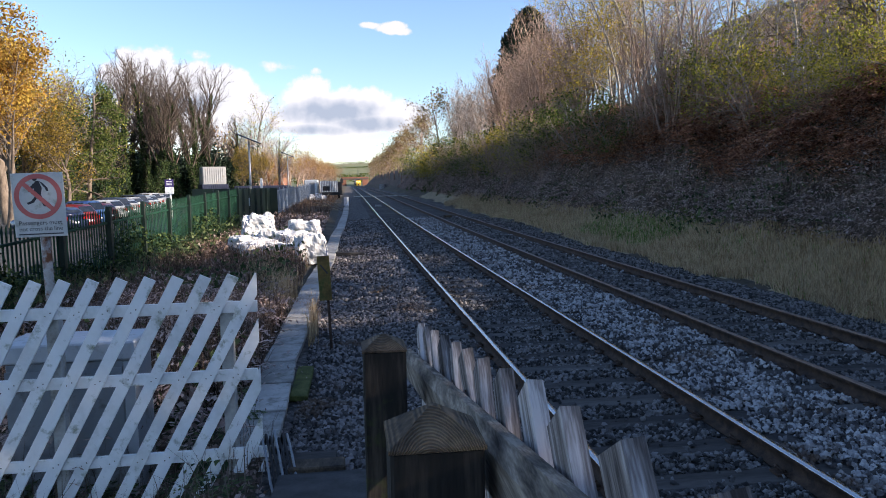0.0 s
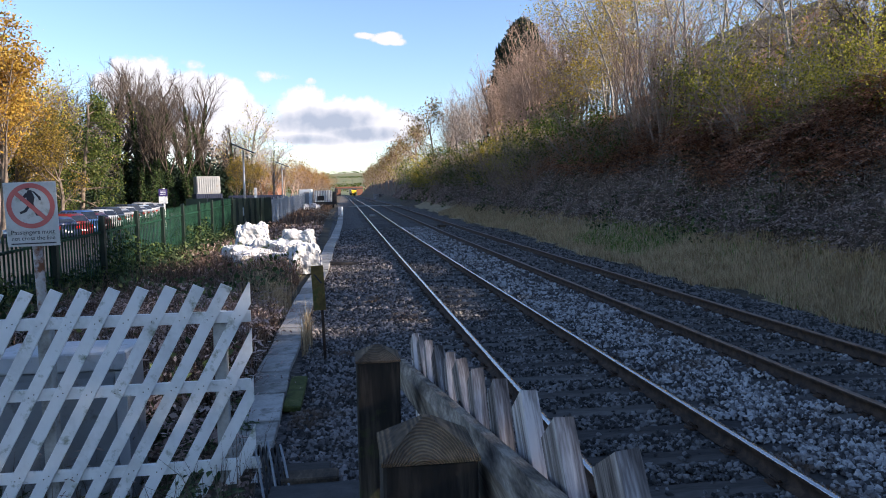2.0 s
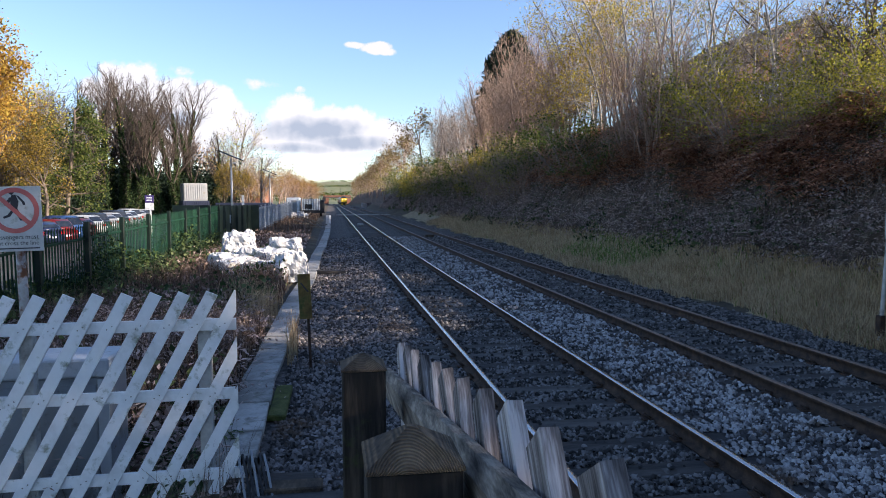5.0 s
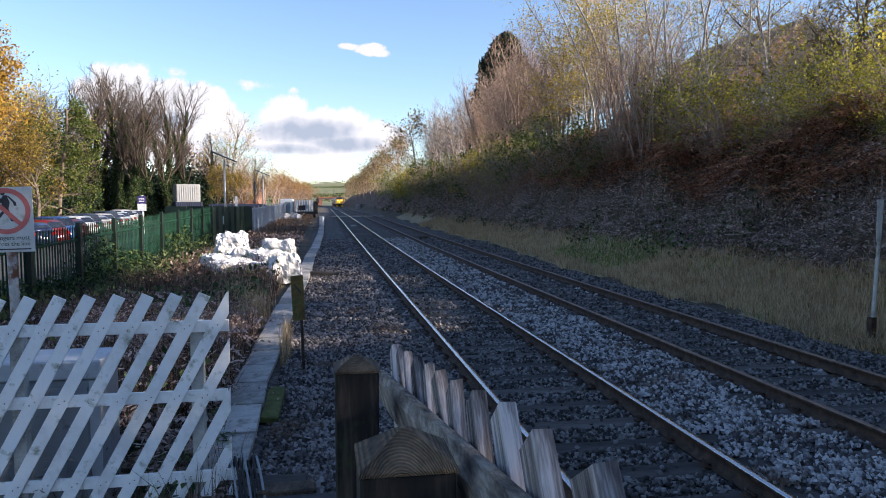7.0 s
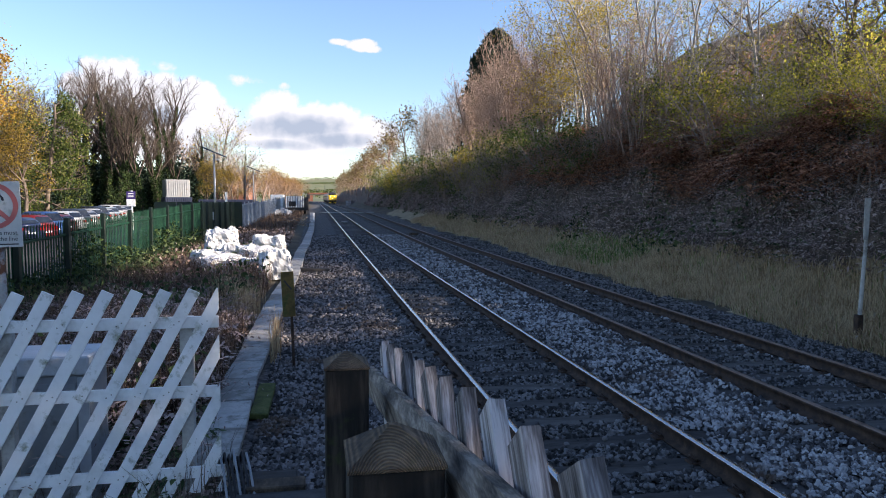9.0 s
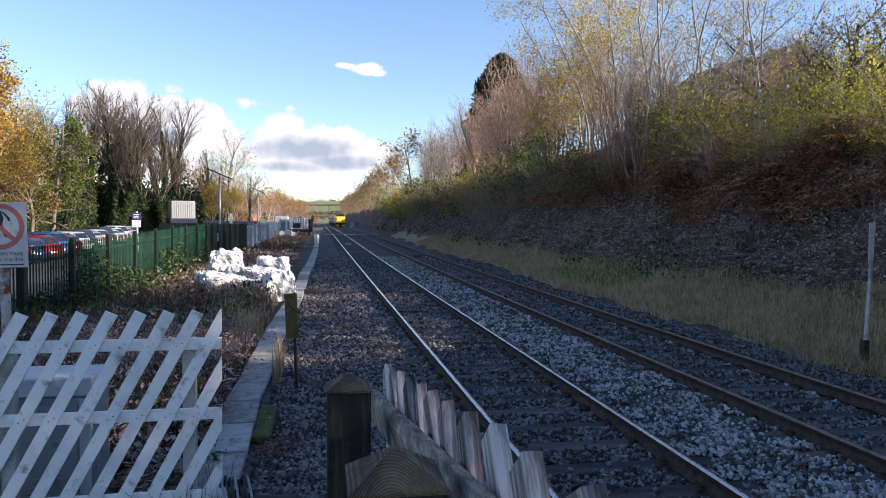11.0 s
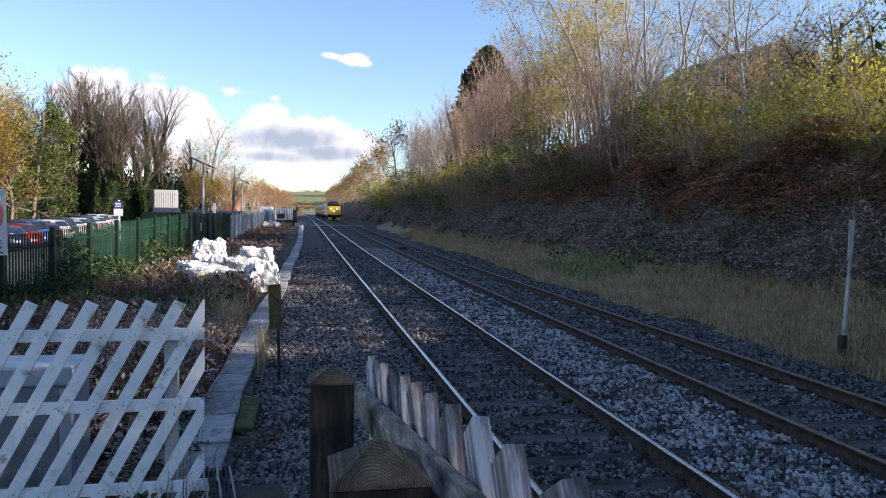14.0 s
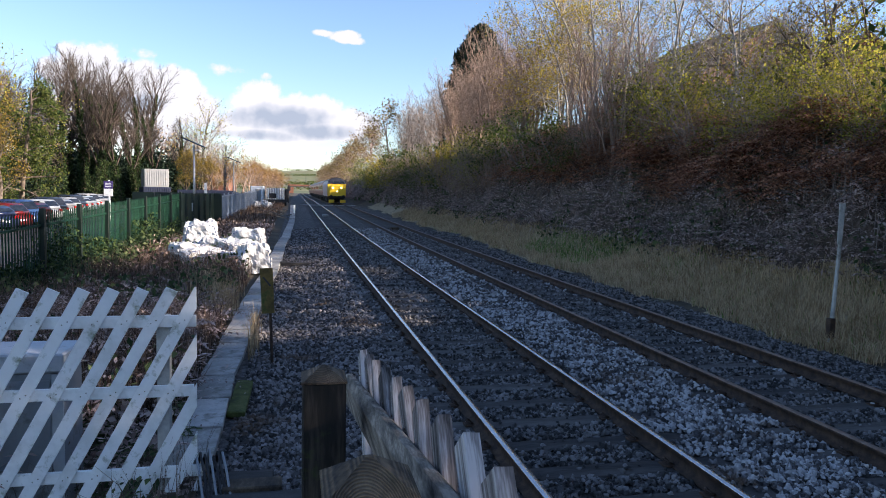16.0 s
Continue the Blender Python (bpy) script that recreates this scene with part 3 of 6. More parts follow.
bm = bmesh.new()
tube(bm, (0.06, 0.04, -0.6), (0.0, 0.04, 2.3), 0.055, 0.055, 12)
part("post", bm, M["rusty_white"], sg, "rusty peeling post", smooth=True)
tilt = Matrix.Translation((0, 0, 2.07)) @ Matrix.Rotation(radians(-1.2), 4, "Y")
plate = boxed("sign_plate", (0, -0.03, 0), (0.585, 0.012, 0.76), M["sign_white"], sg, bevel=0.004)
plate.matrix_local = tilt


def flat(name, outline, y, mat, parent, hole=None):
    bm = bmesh.new()
    prism(bm, outline, y, y - 0.003)
    return part(name, bm, mat, parent)


bm = bmesh.new()
N = 40
for i in range(N):
    a, b = 2 * math.pi * i / N, 2 * math.pi * (i + 1) / N
    q = [(r * math.cos(c), -0.041, 0.1 + r * math.sin(c)) for r, c in ((0.268, a), (0.268, b), (0.212, b), (0.212, a))]
    front = [bm.verts.new(p) for p in q]
    bm.faces.new(front)
part("ring", bm, M["sign_red"], plate, "red prohibition ring")
bm = bmesh.new()
for pts in (((-0.02, 0.205), (0.02, 0.205), (0.05, 0.12), (0.03, 0.03), (-0.03, 0.03), (-0.045, 0.15)),
            ((-0.03, 0.03), (0.01, 0.04), (-0.05, -0.05), (-0.12, -0.075), (-0.13, -0.05), (-0.08, -0.03)),
            ((0.0, 0.05), (0.035, 0.04), (0.06, -0.03), (0.09, -0.1), (0.055, -0.1), (0.02, -0.02)),
            ((-0.04, 0.18), (-0.03, 0.13), (-0.1, 0.075), (-0.115, 0.095)),
            ((0.02, 0.2), (0.05, 0.19), (0.115, 0.12), (0.12, 0.08), (0.095, 0.08), (0.085, 0.115))):
    fs = [bm.verts.new((x, -0.0405, z + 0.08)) for x, z in pts]
    bm.faces.new(fs)
bmesh.ops.create_circle(bm, cap_ends=True, segments=16, radius=0.03, matrix=Matrix.Translation((-0.025, -0.0405, 0.315)) @ Matrix.Rotation(radians(90), 4, "X"))
part("pictogram", bm, M["sign_black"], plate, "dark walking pictogram")
bm = bmesh.new()
box(bm, (0, -0.043, 0.1), (0.46, 0.002, 0.05), 0, Matrix.Translation((0, 0, 0.1)) @ Matrix.Rotation(radians(45), 4, "Y") @ Matrix.Translation((0, 0, -0.1)))
part("slash", bm, M["sign_red"], plate, "red diagonal bar")


def lettering(text, size, at, parent, mat, label):
    cu = bpy.data.curves.new("lettering", "FONT")
    cu.body, cu.size, cu.align_x, cu.extrude = text, size, "CENTER", 0.0008
    tmp = bpy.data.objects.new("lettering", cu)
    scene.collection.objects.link(tmp)
    me = bpy.data.meshes.new_from_object(tmp.evaluated_get(bpy.context.evaluated_depsgraph_get()))
    bpy.data.objects.remove(tmp)
    me.materials.clear()
    me.materials.append(mat)
    ob = new("lettering", me)
    ob.parent = parent
    ob.matrix_local = Matrix.Translation(at) @ Matrix.Rotation(radians(90), 4, "X")
    ob["label"] = label
    return ob


def written_line(words, size, z):
    """A centred line of words, each its own mesh."""
    made = [lettering(w, size, (0, -0.0385, z), plate, M["sign_black"], "dark lettering") for w in words]
    wide = [max(v.co.x for v in o.data.vertices) - min(v.co.x for v in o.data.vertices) for o in made]
    gap = size * 0.3
    x = -(sum(wide) + gap * (len(words) - 1)) / 2
    for o, w in zip(made, wide):
        o.location.x = x + w / 2
        x += w + gap


written_line(("Passengers", "must"), 0.074, -0.235)
written_line(("not", "cross", "the", "line"), 0.07, -0.305)
boxed("small_print", (0, -0.0375, -0.345), (0.5, 0.002, 0.014), M["sign_black"], plate)

# ---------------------------------------------------------------- trough route
trough = rig("cable_trough", "concrete cable trough route with pale lids beside the ballast", "cable trough")
TROUGH = ((5.6, -0.9), (9, -0.93), (12, -0.9), (15, -0.86), (20, -0.7), (25, -0.62), (30, -0.58), (36, -0.42), (43, -0.33), (50, -0.22), (60, -0.2), (75, -0.25), (100, -0.4))
ty, tx = np.array([p[0] for p in TROUGH]), np.array([p[1] for p in TROUGH])
lid_a, y = None, 6.12
while y < 100:
    x, x2 = np.interp([y, y + 0.5], ty, tx)
    z = -0.145 + float(track_rise(y))
    turn = -math.degrees(math.atan2(x2 - x, 0.5)) + random.uniform(-1.5, 1.5)
    loc = (x + random.uniform(-0.012, 0.012), y + 0.5, z + random.uniform(-0.006, 0.008))
    if lid_a is None:
        lid_a = boxed("trough_lid", (0, 0, 0), (0.42, 0.955, 0.07), M["concrete"], trough, bevel=0.008)
        lid_a.location = loc
        body = boxed("trough_body", (0, 0, -0.17), (0.36, 1.0, 0.2), M["concrete"], trough, bevel=0.004)
        body.location = loc
    else:
        again(lid_a, trough, loc, turn, rx=random.uniform(-0.6, 0.6), ry=random.uniform(-0.8, 0.8))
        again(body, trough, (loc[0], loc[1], z), turn)
    y += 1.0
slab = tagged(boxed("loose_slab", (0, 0, 0), (0.2, 1.15, 0.07), M["moss"], bevel=0.012), "mossy loose concrete block beside the trough", "concrete block")
slab.matrix_world = pose(-0.6, 8.3, -0.17, 2, 3, -1)
slab_b = tagged(boxed("loose_slab", (0, 0, 0), (0.95, 0.3, 0.1), M["sleeper"], bevel=0.012), "dark board laid on the ballast by the trough", "board")
slab_b.matrix_world = pose(0.0, 23.4, -0.16, 0, 2, 3)

mk = rig("marker_plate", "mossy yellow-brown marker board on a thin dark post", "marker", at=(-0.3, 10.15, -0.24))
M["marker"] = material("marker", [(0.05, 0.035, 0.01), (0.14, 0.095, 0.025), (0.2, 0.14, 0.045)], 5, 0.8, stain=((0.05, 0.07, 0.015), 0.5, 6.0))
bm = bmesh.new()
tube(bm, (0, 0, -0.1), (-0.03, 0, 0.85), 0.022, 0.02, 8)
part("post", bm, M["rail_rust"], mk)
board = boxed("board", (0, 0, 0), (0.175, 0.03, 0.64), M["marker"], mk, "mossy yellow-brown board", bevel=0.005)
board.matrix_local = pose(-0.07, -0.03, 1.06, 0, -2.5, 0)
bm = bmesh.new()
prism(bm, [(-0.06, 0.2), (-0.035, 0.2), (0.06, 0.07), (0.04, 0.06)], -0.019, -0.022)
part("faded_stroke", bm, M["sign_black"], board)

rp = rig("line_post", "weathered grey trackside post with a narrow plate on grass", "post", at=(9.07, 10.42, 0.0))
bm = bmesh.new()
tube(bm, (0, 0, -0.2), (0.11, 0, 2.2), 0.035, 0.028, 8)
part("shaft", bm, M["grey_post"], rp)
boxed("plate", (0.03, -0.03, 1.85), (0.07, 0.02, 0.7), M["grey_post"], rp, bevel=0.004)
boxed("socket", (0.0, 0, 0.05), (0.11, 0.11, 0.35), M["rail_rust"], rp, bevel=0.01)

# ---------------------------------------------------------------- green palisade fence
pf = rig("palisade_fence", "green steel palisade fence with dark posts by the car park", "palisade fence")
pale_a = None
PAL_X, PAL_Y, BAY = -5.5, 8.8, 2.75


def pal_top(y):
    return 1.62 + 0.0157 * (y - 14.3)


posts_y = [PAL_Y + BAY * k for k in range(11)]
for y in posts_y:
    h = pal_top(y) + 0.06 - (float(ground_z(PAL_X, y)) - 0.05)
    boxed("fence_post", (PAL_X + 0.06, y, pal_top(y) + 0.06 - h / 2), (0.1, 0.14, h), M["dark_green"], pf, "dark green steel post", bevel=0.006)
for y0, y1 in zip(posts_y, posts_y[1:]):
    for off, mat in ((0.32, M["green_steel"]), (1.45, M["green_steel"])):
        zc = (pal_top(y0) + pal_top(y1)) / 2 - off
        boxed("cross_rail", (PAL_X + 0.035, (y0 + y1) / 2, zc), (0.04, BAY - 0.14, 0.05), mat, pf, bevel=0.004,
              m=Matrix.Translation((0, (y0 + y1) / 2, zc)) @ Matrix.Rotation(math.atan(0.0157), 4, "X") @ Matrix.Translation((0, -(y0 + y1) / 2, -zc)))
    for k in range(18):
        y = y0 + BAY * (k + 0.5) / 18
        if pale_a is None:
            bm = bmesh.new()
            prism(bm, [(-0.034, 0), (0.034, 0), (0.034, 1.73), (0.0, 1.8), (-0.034, 1.73)], -0.004, 0.004, Matrix.Rotation(radians(90), 4, "Z"))
            for v in bm.verts:
                v.co.x += 0.014 * (1 - abs(v.co.y) / 0.034)
            pale_a = part("pale", bm, M["green_steel"], pf)
            pale_a.location = (PAL_X, y, pal_top(y) - 1.8)
        else:
            again(pale_a, pf, (PAL_X, y, pal_top(y) - 1.8), random.uniform(-3, 3))
pf2 = rig("green_hoarding", "dark green solid steel hoarding at the end of the fence", "hoarding")
for k in range(6):
    y = posts_y[-1] + 0.15 + k * 1.5
    boxed("panel", (PAL_X + 0.12 * k, y + 0.75, 0.95), (0.05, 1.47, 1.95), M["dark_green"], pf2, bevel=0.006)
for k in range(4):
    boxed("panel", (PAL_X + 0.45 - 1.3 * k, posts_y[-1] + 9.3, 0.95), (1.27, 0.05, 1.95), M["dark_green"], pf2, bevel=0.006)


# ---------------------------------------------------------------- plants
def quads(rng, centres, size, flat_z=0.0, aspect=0.6, up=0.0):
    """Small leaf-like quads at the centres, turned at random; up pulls their normals upward."""
    n = len(centres)
    a = rng.normal(size=(n, 3))
    a[:, 2] *= 1 - flat_z
    a /= np.linalg.norm(a, axis=1)[:, None] + 1e-9
    b = np.cross(a, rng.normal(size=(n, 3)))
    b /= np.linalg.norm(b, axis=1)[:, None] + 1e-9
    s = (size * rng.uniform(0.55, 1.35, n))[:, None]
    a, b = a * s, b * s * aspect
    v = np.stack([centres - a, centres + b * 0.9 - a * 0.1, centres + a, centres - b - a * 0.1], 1).reshape(-1, 3)
    return v, np.arange(4 * n).reshape(-1, 4)


def blades(rng, x, y, z, height, width, lean=0.35, droop=0.0):
    """Grass blades or stalks: a tapering strip of a quad and a tip."""
    n = len(x)
    h = height * rng.uniform(0.5, 1.25, n)
    a = rng.uniform(0, 6.283, n)
    dx, dy = np.cos(a), np.sin(a)
    l = np.abs(rng.normal(0, lean, n)) * h
    w = width * rng.uniform(0.6, 1.3, n)
    p0 = np.stack([x - dy * w, y + dx * w, z], 1)
    p1 = np.stack([x + dy * w, y - dx * w, z], 1)
    m = np.stack([x + dx * l * 0.35, y + dy * l * 0.35, z + h * 0.6], 1)
    off = np.stack([-dy * w * 0.7, dx * w * 0.7, 0 * w], 1)
    tip = np.stack([x + dx * l, y + dy * l, z + h * (1 - droop * rng.uniform(0, 1, n))], 1)
    v = np.stack([p0, p1, m - off, m + off, tip + off * 0.25, tip - off * 0.25], 1).reshape(-1, 3)
    i = 6 * np.arange(n)[:, None]
    f = np.concatenate([i + np.array([0, 1, 2, 3]), i + np.array([3, 2, 5, 4])], 0)
    return v, f


def grow(rng, out, p, d, length, radius, level, spec, tips):
    """A branch of bent segments; children spring from its upper part."""
    segs = spec["segs"][min(level, len(spec["segs"]) - 1)]
    pts, dirs = [p], []
    for s in range(segs):
        d = d + Vector(rng.normal(0, spec["bend"], 3)) + Vector((0, 0, spec["rise"][min(level, len(spec["rise"]) - 1)]))
        d.normalize()
        p = p + d * (length / segs)
        pts.append(p)
        dirs.append(d.copy())
    out.append((pts, radius, radius * spec["taper"], 6 if level == 0 else (4 if level == 1 else 3)))
    if level >= spec["levels"]:
        tips.append(pts[-1])
        tips.append((pts[-1] + pts[-2]) / 2)
        return
    n = spec["kids"][level]
    start = spec["start"][min(level, len(spec["start"]) - 1)]
    for k in range(n):
        t = start + (1 - start) * (k + rng.uniform(0, 1)) / n
        i = min(int(t * segs), segs - 1)
        q = pts[i].lerp(pts[i + 1], t * segs - i)
        side = dirs[i].orthogonal()
        side.rotate(Matrix.Rotation(rng.uniform(0, 6.283), 3, dirs[i]))
        ang = radians(rng.uniform(*spec["angle"]))
        nd = dirs[i] * math.cos(ang) + side * math.sin(ang)
        grow(rng, out, q, nd, length * spec["shrink"][level] * rng.uniform(0.65, 1.15) * (1.15 - 0.45 * t), max(radius * (1 - 0.55 * t) * 0.5, spec["thin"]),
             level + 1, spec, tips)


def wood_mesh(branches):
    vs, fs, base = [], [], 0
    for pts, r0, r1, k in branches:
        n = len(pts)
        ring = [(math.cos(6.2832 * j / k), math.sin(6.2832 * j / k)) for j in range(k)]
        for i, p in enumerate(pts):
            d = (pts[min(i + 1, n - 1)] - pts[max(i - 1, 0)]).normalized()
            u = d.orthogonal().normalized()
            w = d.cross(u)
            r = r0 + (r1 - r0) * i / (n - 1)
            vs.extend(p + (u * c + w * s) * r for c, s in ring)
        for i in range(n - 1):
            for j in range(k):
                a, b = base + i * k + j, base + i * k + (j + 1) % k
                fs.append((a, b, b + k, a + k))
        base += n * k
    return np.array([tuple(v) for v in vs]), np.array(fs)


LIGHT = dict(levels=3, segs=(5, 4, 3, 2), bend=0.1, rise=(0.05, 0.07, 0.06), taper=0.35, kids=(11, 6, 4), start=(0.25, 0.2, 0.2), angle=(24, 56), shrink=(0.5, 0.55, 0.6), thin=0.018)
BARE = dict(levels=3, segs=(7, 5, 4, 3), bend=0.08, rise=(0.05, 0.1, 0.08), taper=0.3, kids=(14, 8, 6), start=(0.3, 0.25, 0.2), angle=(20, 48), shrink=(0.5, 0.52, 0.55), thin=0.01)
COPPICE = dict(levels=3, segs=(6, 4, 3, 2), bend=0.09, rise=(0.06, 0.1, 0.06), taper=0.3, kids=(7, 4, 3), start=(0.25, 0.2, 0.15), angle=(16, 42), shrink=(0.36, 0.48, 0.55), thin=0.008)
BIRCH = dict(levels=3, segs=(8, 5, 3, 2), bend=0.08, rise=(0.03, 0.04, -0.02, -0.05), taper=0.3, kids=(15, 5, 3), start=(0.16, 0.2, 0.2), angle=(24, 58), shrink=(0.3, 0.5, 0.55), thin=0.007)
SHRUB = dict(levels=2, segs=(5, 4, 3), bend=0.16, rise=(0.02, 0.02, 0.0), taper=0.4, kids=(7, 5), start=(0.15, 0.15), angle=(25, 65), shrink=(0.55, 0.5), thin=0.005)


def tree(name, label, seed, spec, height, radius, bark, stems=1, splay=0.1, leaf=None, per_tip=4, leaf_size=0.09, spread=0.35, ivy=0, tip_share=1.0, category="tree", group=""):
    rng = np.random.default_rng(seed)
    out, tips, firsts = [], [], []
    for s in range(stems):
        firsts.append(len(out))
        a = rng.uniform(0, 6.283)
        r = 0.0 if stems == 1 else rng.uniform(0.05, 0.16) * stems ** 0.5
        p = Vector((math.cos(a) * r, math.sin(a) * r, -0.3))
        d = Vector((math.cos(a) * splay, math.sin(a) * splay, 1)).normalized()
        grow(rng, out, p, d, height * 0.72 * (rng.uniform(0.75, 1.05) if stems > 1 else 1), radius, 0, spec, tips)
    thing = rig(name, label, category, group)
    v, f = wood_mesh(out)
    top = v[:, 2].max()
    v *= height / top
    if leaf is None and stems > 1:
        for a, b in zip(firsts, firsts[1:] + [len(out)]):
            v, f = wood_mesh(out[a:b])
            arrays("stem", v * (height / top), f, bark, thing, smooth=True)
    else:
        arrays("trunk", v, f, bark, thing, smooth=True)
    if leaf is not None:
        t = np.array([tuple(p) for p in tips]) * (height / top)
        t = t[rng.uniform(0, 1, len(t)) < tip_share]
        c = np.repeat(t, per_tip, 0) + rng.normal(0, spread, (len(t) * per_tip, 3))
        c[:, 2] = np.maximum(c[:, 2], 0.1)
        arrays("crown", *quads(rng, c, leaf_size), leaf, thing)
    if ivy:
        seg = []
        for b in out[:1]:
            q = np.array([tuple(p) for p in b[0]]) * (height / top)
            for i in range(len(q) - 1):
                k = int(ivy * np.linalg.norm(q[i + 1] - q[i]))
                seg.append(q[i] + (q[i + 1] - q[i]) * rng.uniform(0, 1, (k, 1)))
        c = np.concatenate(seg)
        c = c[c[:, 2] < height * 0.78]
        c = c + rng.normal(0, 0.3, c.shape) * np.array([1, 1, 0.7]) * (1.1 - 1.1 * c[:, 2:] / height)
        arrays("ivy", *quads(rng, c, 0.12), M["leaf_ivy"], thing, "dark ivy climbing the trunk")
    return thing


def plant_all(kind, spots, base_scale=1.0):
    """The first spot takes the thing itself, the rest take copies; every one gets its own turn and size."""
    rng = np.random.default_rng(len(spots) * 7 + 3)
    for i, (x, y, s) in enumerate(spots):
        z = float(ground_z(x, y)) - 0.02
        m = Matrix.Translation((x, y, z)) @ Matrix.Rotation(rng.uniform(0, 6.283), 4, "Z") @ Matrix.Diagonal((s * base_scale, s * base_scale, s * base_scale * rng.uniform(0.92, 1.08), 1))
        ob = kind if i == len(spots) - 1 else copy_thing(kind, Matrix())
        ob.matrix_basis = m


def row(n, x0, x1, y0, y1, s0, s1, seed):
    r = np.random.default_rng(seed)
    return [(x0 + (x1 - x0) * (i + 0.5) / n + r.uniform(-1, 1) * 0.5, y0 + (y1 - y0) * (i + r.uniform(0.2, 0.8)) / n, r.uniform(s0, s1)) for i in range(n)]


# --- trees beyond the car park
ivy_tree = tree("ivy_tree", "tall bare tree with dark ivy on its trunk", 11, dict(BARE, kids=(18, 8, 6), thin=0.016, angle=(14, 40), start=(0.35, 0.25, 0.2), bend=0.06, shrink=(0.42, 0.52, 0.55)), 18, 0.3, M["bark_dark"], ivy=620, group="trees behind the car park")
plant_all(ivy_tree, [(-40, 106, 1.05), (-38, 116, 1.1), (-36.5, 110, 1.08), (-34.5, 104, 1.05), (-33, 113, 1.1), (-31.2, 105, 1.1), (-29.4, 112, 1.13), (-28, 104, 1.1), (-26.5, 112, 1.12), (-25, 106, 1.08), (-23.2, 113, 1.02), (-21.5, 107, 0.93), (-20, 114, 0.86), (-18.3, 118, 0.76), (-43, 112, 1.0), (-47, 108, 1.1), (-51, 112, 1.1), (-37.3, 101, 1.0), (-32.2, 99, 1.05), (-30.3, 116, 1.15), (-26, 100, 1.0), (-24.2, 118, 1.1), (-22.4, 101, 0.95)])
bare_b = tree("bare_tree", "tall bare broadleaf tree with fine grey twigs", 12, BARE, 17, 0.27, M["twig_grey"], leaf=M["leaf_lime"], per_tip=1, leaf_size=0.12, tip_share=0.3, ivy=60, group="trees behind the car park")
plant_all(bare_b, [(-52, 106, 1.4), (-47, 100, 1.45), (-42, 94, 1.4), (-38, 84, 1.25), (-34, 88, 1.15), (-33, 76, 1.15), (-19, 125, 0.9), (-16.5, 128, 1.05), (-14.5, 122, 0.9), (-35, 66, 1.3), (-40, 74, 1.4), (-12.5, 132, 0.8)])
beech = tree("autumn_tree", "broad tree in yellow and orange autumn leaf", 13, BARE, 13, 0.28, M["bark"], leaf=M["leaf_gold"], per_tip=8, leaf_size=0.1, spread=0.34, tip_share=0.9, group="autumn trees")
plant_all(beech, [(-24.5, 55, 1.25), (-21.3, 48, 0.98), (-31, 58, 1.6), (-27.5, 50, 1.3)])
goldy = tree("autumn_tree", "broad tree with yellowing leaves beside the car park", 14, BARE, 11, 0.22, M["bark"], leaf=M["leaf_olive"], per_tip=4, leaf_size=0.1, spread=0.35, group="autumn trees")
plant_all(goldy, [(-23.8, 64, 0.8), (-28.5, 62, 1.1), (-28, 68, 1.1), (-15.5, 112, 0.75), (-13.2, 118, 0.7)])
cedar = tree("evergreen_tree", "dark green evergreen with layered drooping boughs", 43, dict(BARE, angle=(60, 95), rise=(0.08, -0.02, -0.05), kids=(20, 7, 4), start=(0.12, 0.25, 0.2), shrink=(0.36, 0.4, 0.5)), 13, 0.22, M["bark"],
             leaf=M["leaf_green"], per_tip=7, leaf_size=0.13, spread=0.25, group="trees behind the car park")
plant_all(cedar, [(-25.6, 74, 1.0), (-33.5, 82, 1.1), (-31, 92, 0.8)])
# --- trees running away on both sides of the line
far_left = tree("autumn_tree", "russet autumn tree in the lineside wood", 15, LIGHT, 12, 0.18, M["twig_red"], leaf=M["leaf_orange"], per_tip=2, leaf_size=0.16, spread=0.5, tip_share=0.6, group="lineside wood")
plant_all(far_left, row(26, -18, -8, 130, 420, 0.75, 1.15, 1) + row(14, -26, -14, 140, 400, 0.9, 1.3, 2))
far_right = tree("autumn_tree", "brown autumn tree on the distant cutting side", 16, LIGHT, 11, 0.18, M["twig_red"], leaf=M["leaf_tan"], per_tip=3, leaf_size=0.16, spread=0.5, tip_share=0.8, group="lineside wood")
plant_all(far_right, row(16, 12, 14, 150, 420, 0.6, 0.95, 3) + row(14, 15, 22, 110, 400, 0.75, 1.1, 4))
# --- the bank
coppice = tree("bare_thicket", "dense upright thicket of bare reddish-brown stems on the bank", 17, COPPICE, 9.5, 0.05, M["twig_red"], stems=9, splay=0.16, group="thickets on the bank")
# the last row, y -44 to 1, is unseen and added to shade the track
plant_all(coppice, row(19, 14.8, 15.2, 42, 74, 0.85, 1.1, 5) + row(6, 16.5, 18, 46, 66, 1.0, 1.2, 6) + row(5, 14, 15, 27, 36, 0.65, 0.8, 7) + row(16, 15.5, 16.5, -44, 1, 0.6, 0.8, 17))
grey_cop = tree("bare_thicket", "fine bare grey upright thicket on the bank", 18, COPPICE, 9, 0.05, M["twig_grey"], stems=9, splay=0.13, group="thickets on the bank")
plant_all(grey_cop, row(10, 14.6, 14.6, 76, 94, 0.85, 1.1, 8) + row(6, 17, 21, 22, 34, 0.5, 0.7, 9))
birch = tree("birch_tree", "slender birch with pale trunks and golden yellow leaves", 19, BIRCH, 12, 0.06, M["birch_bark"], stems=3, splay=0.16, leaf=M["leaf_yellow"], per_tip=5, leaf_size=0.06, spread=0.22, tip_share=0.8, group="birches on the bank")
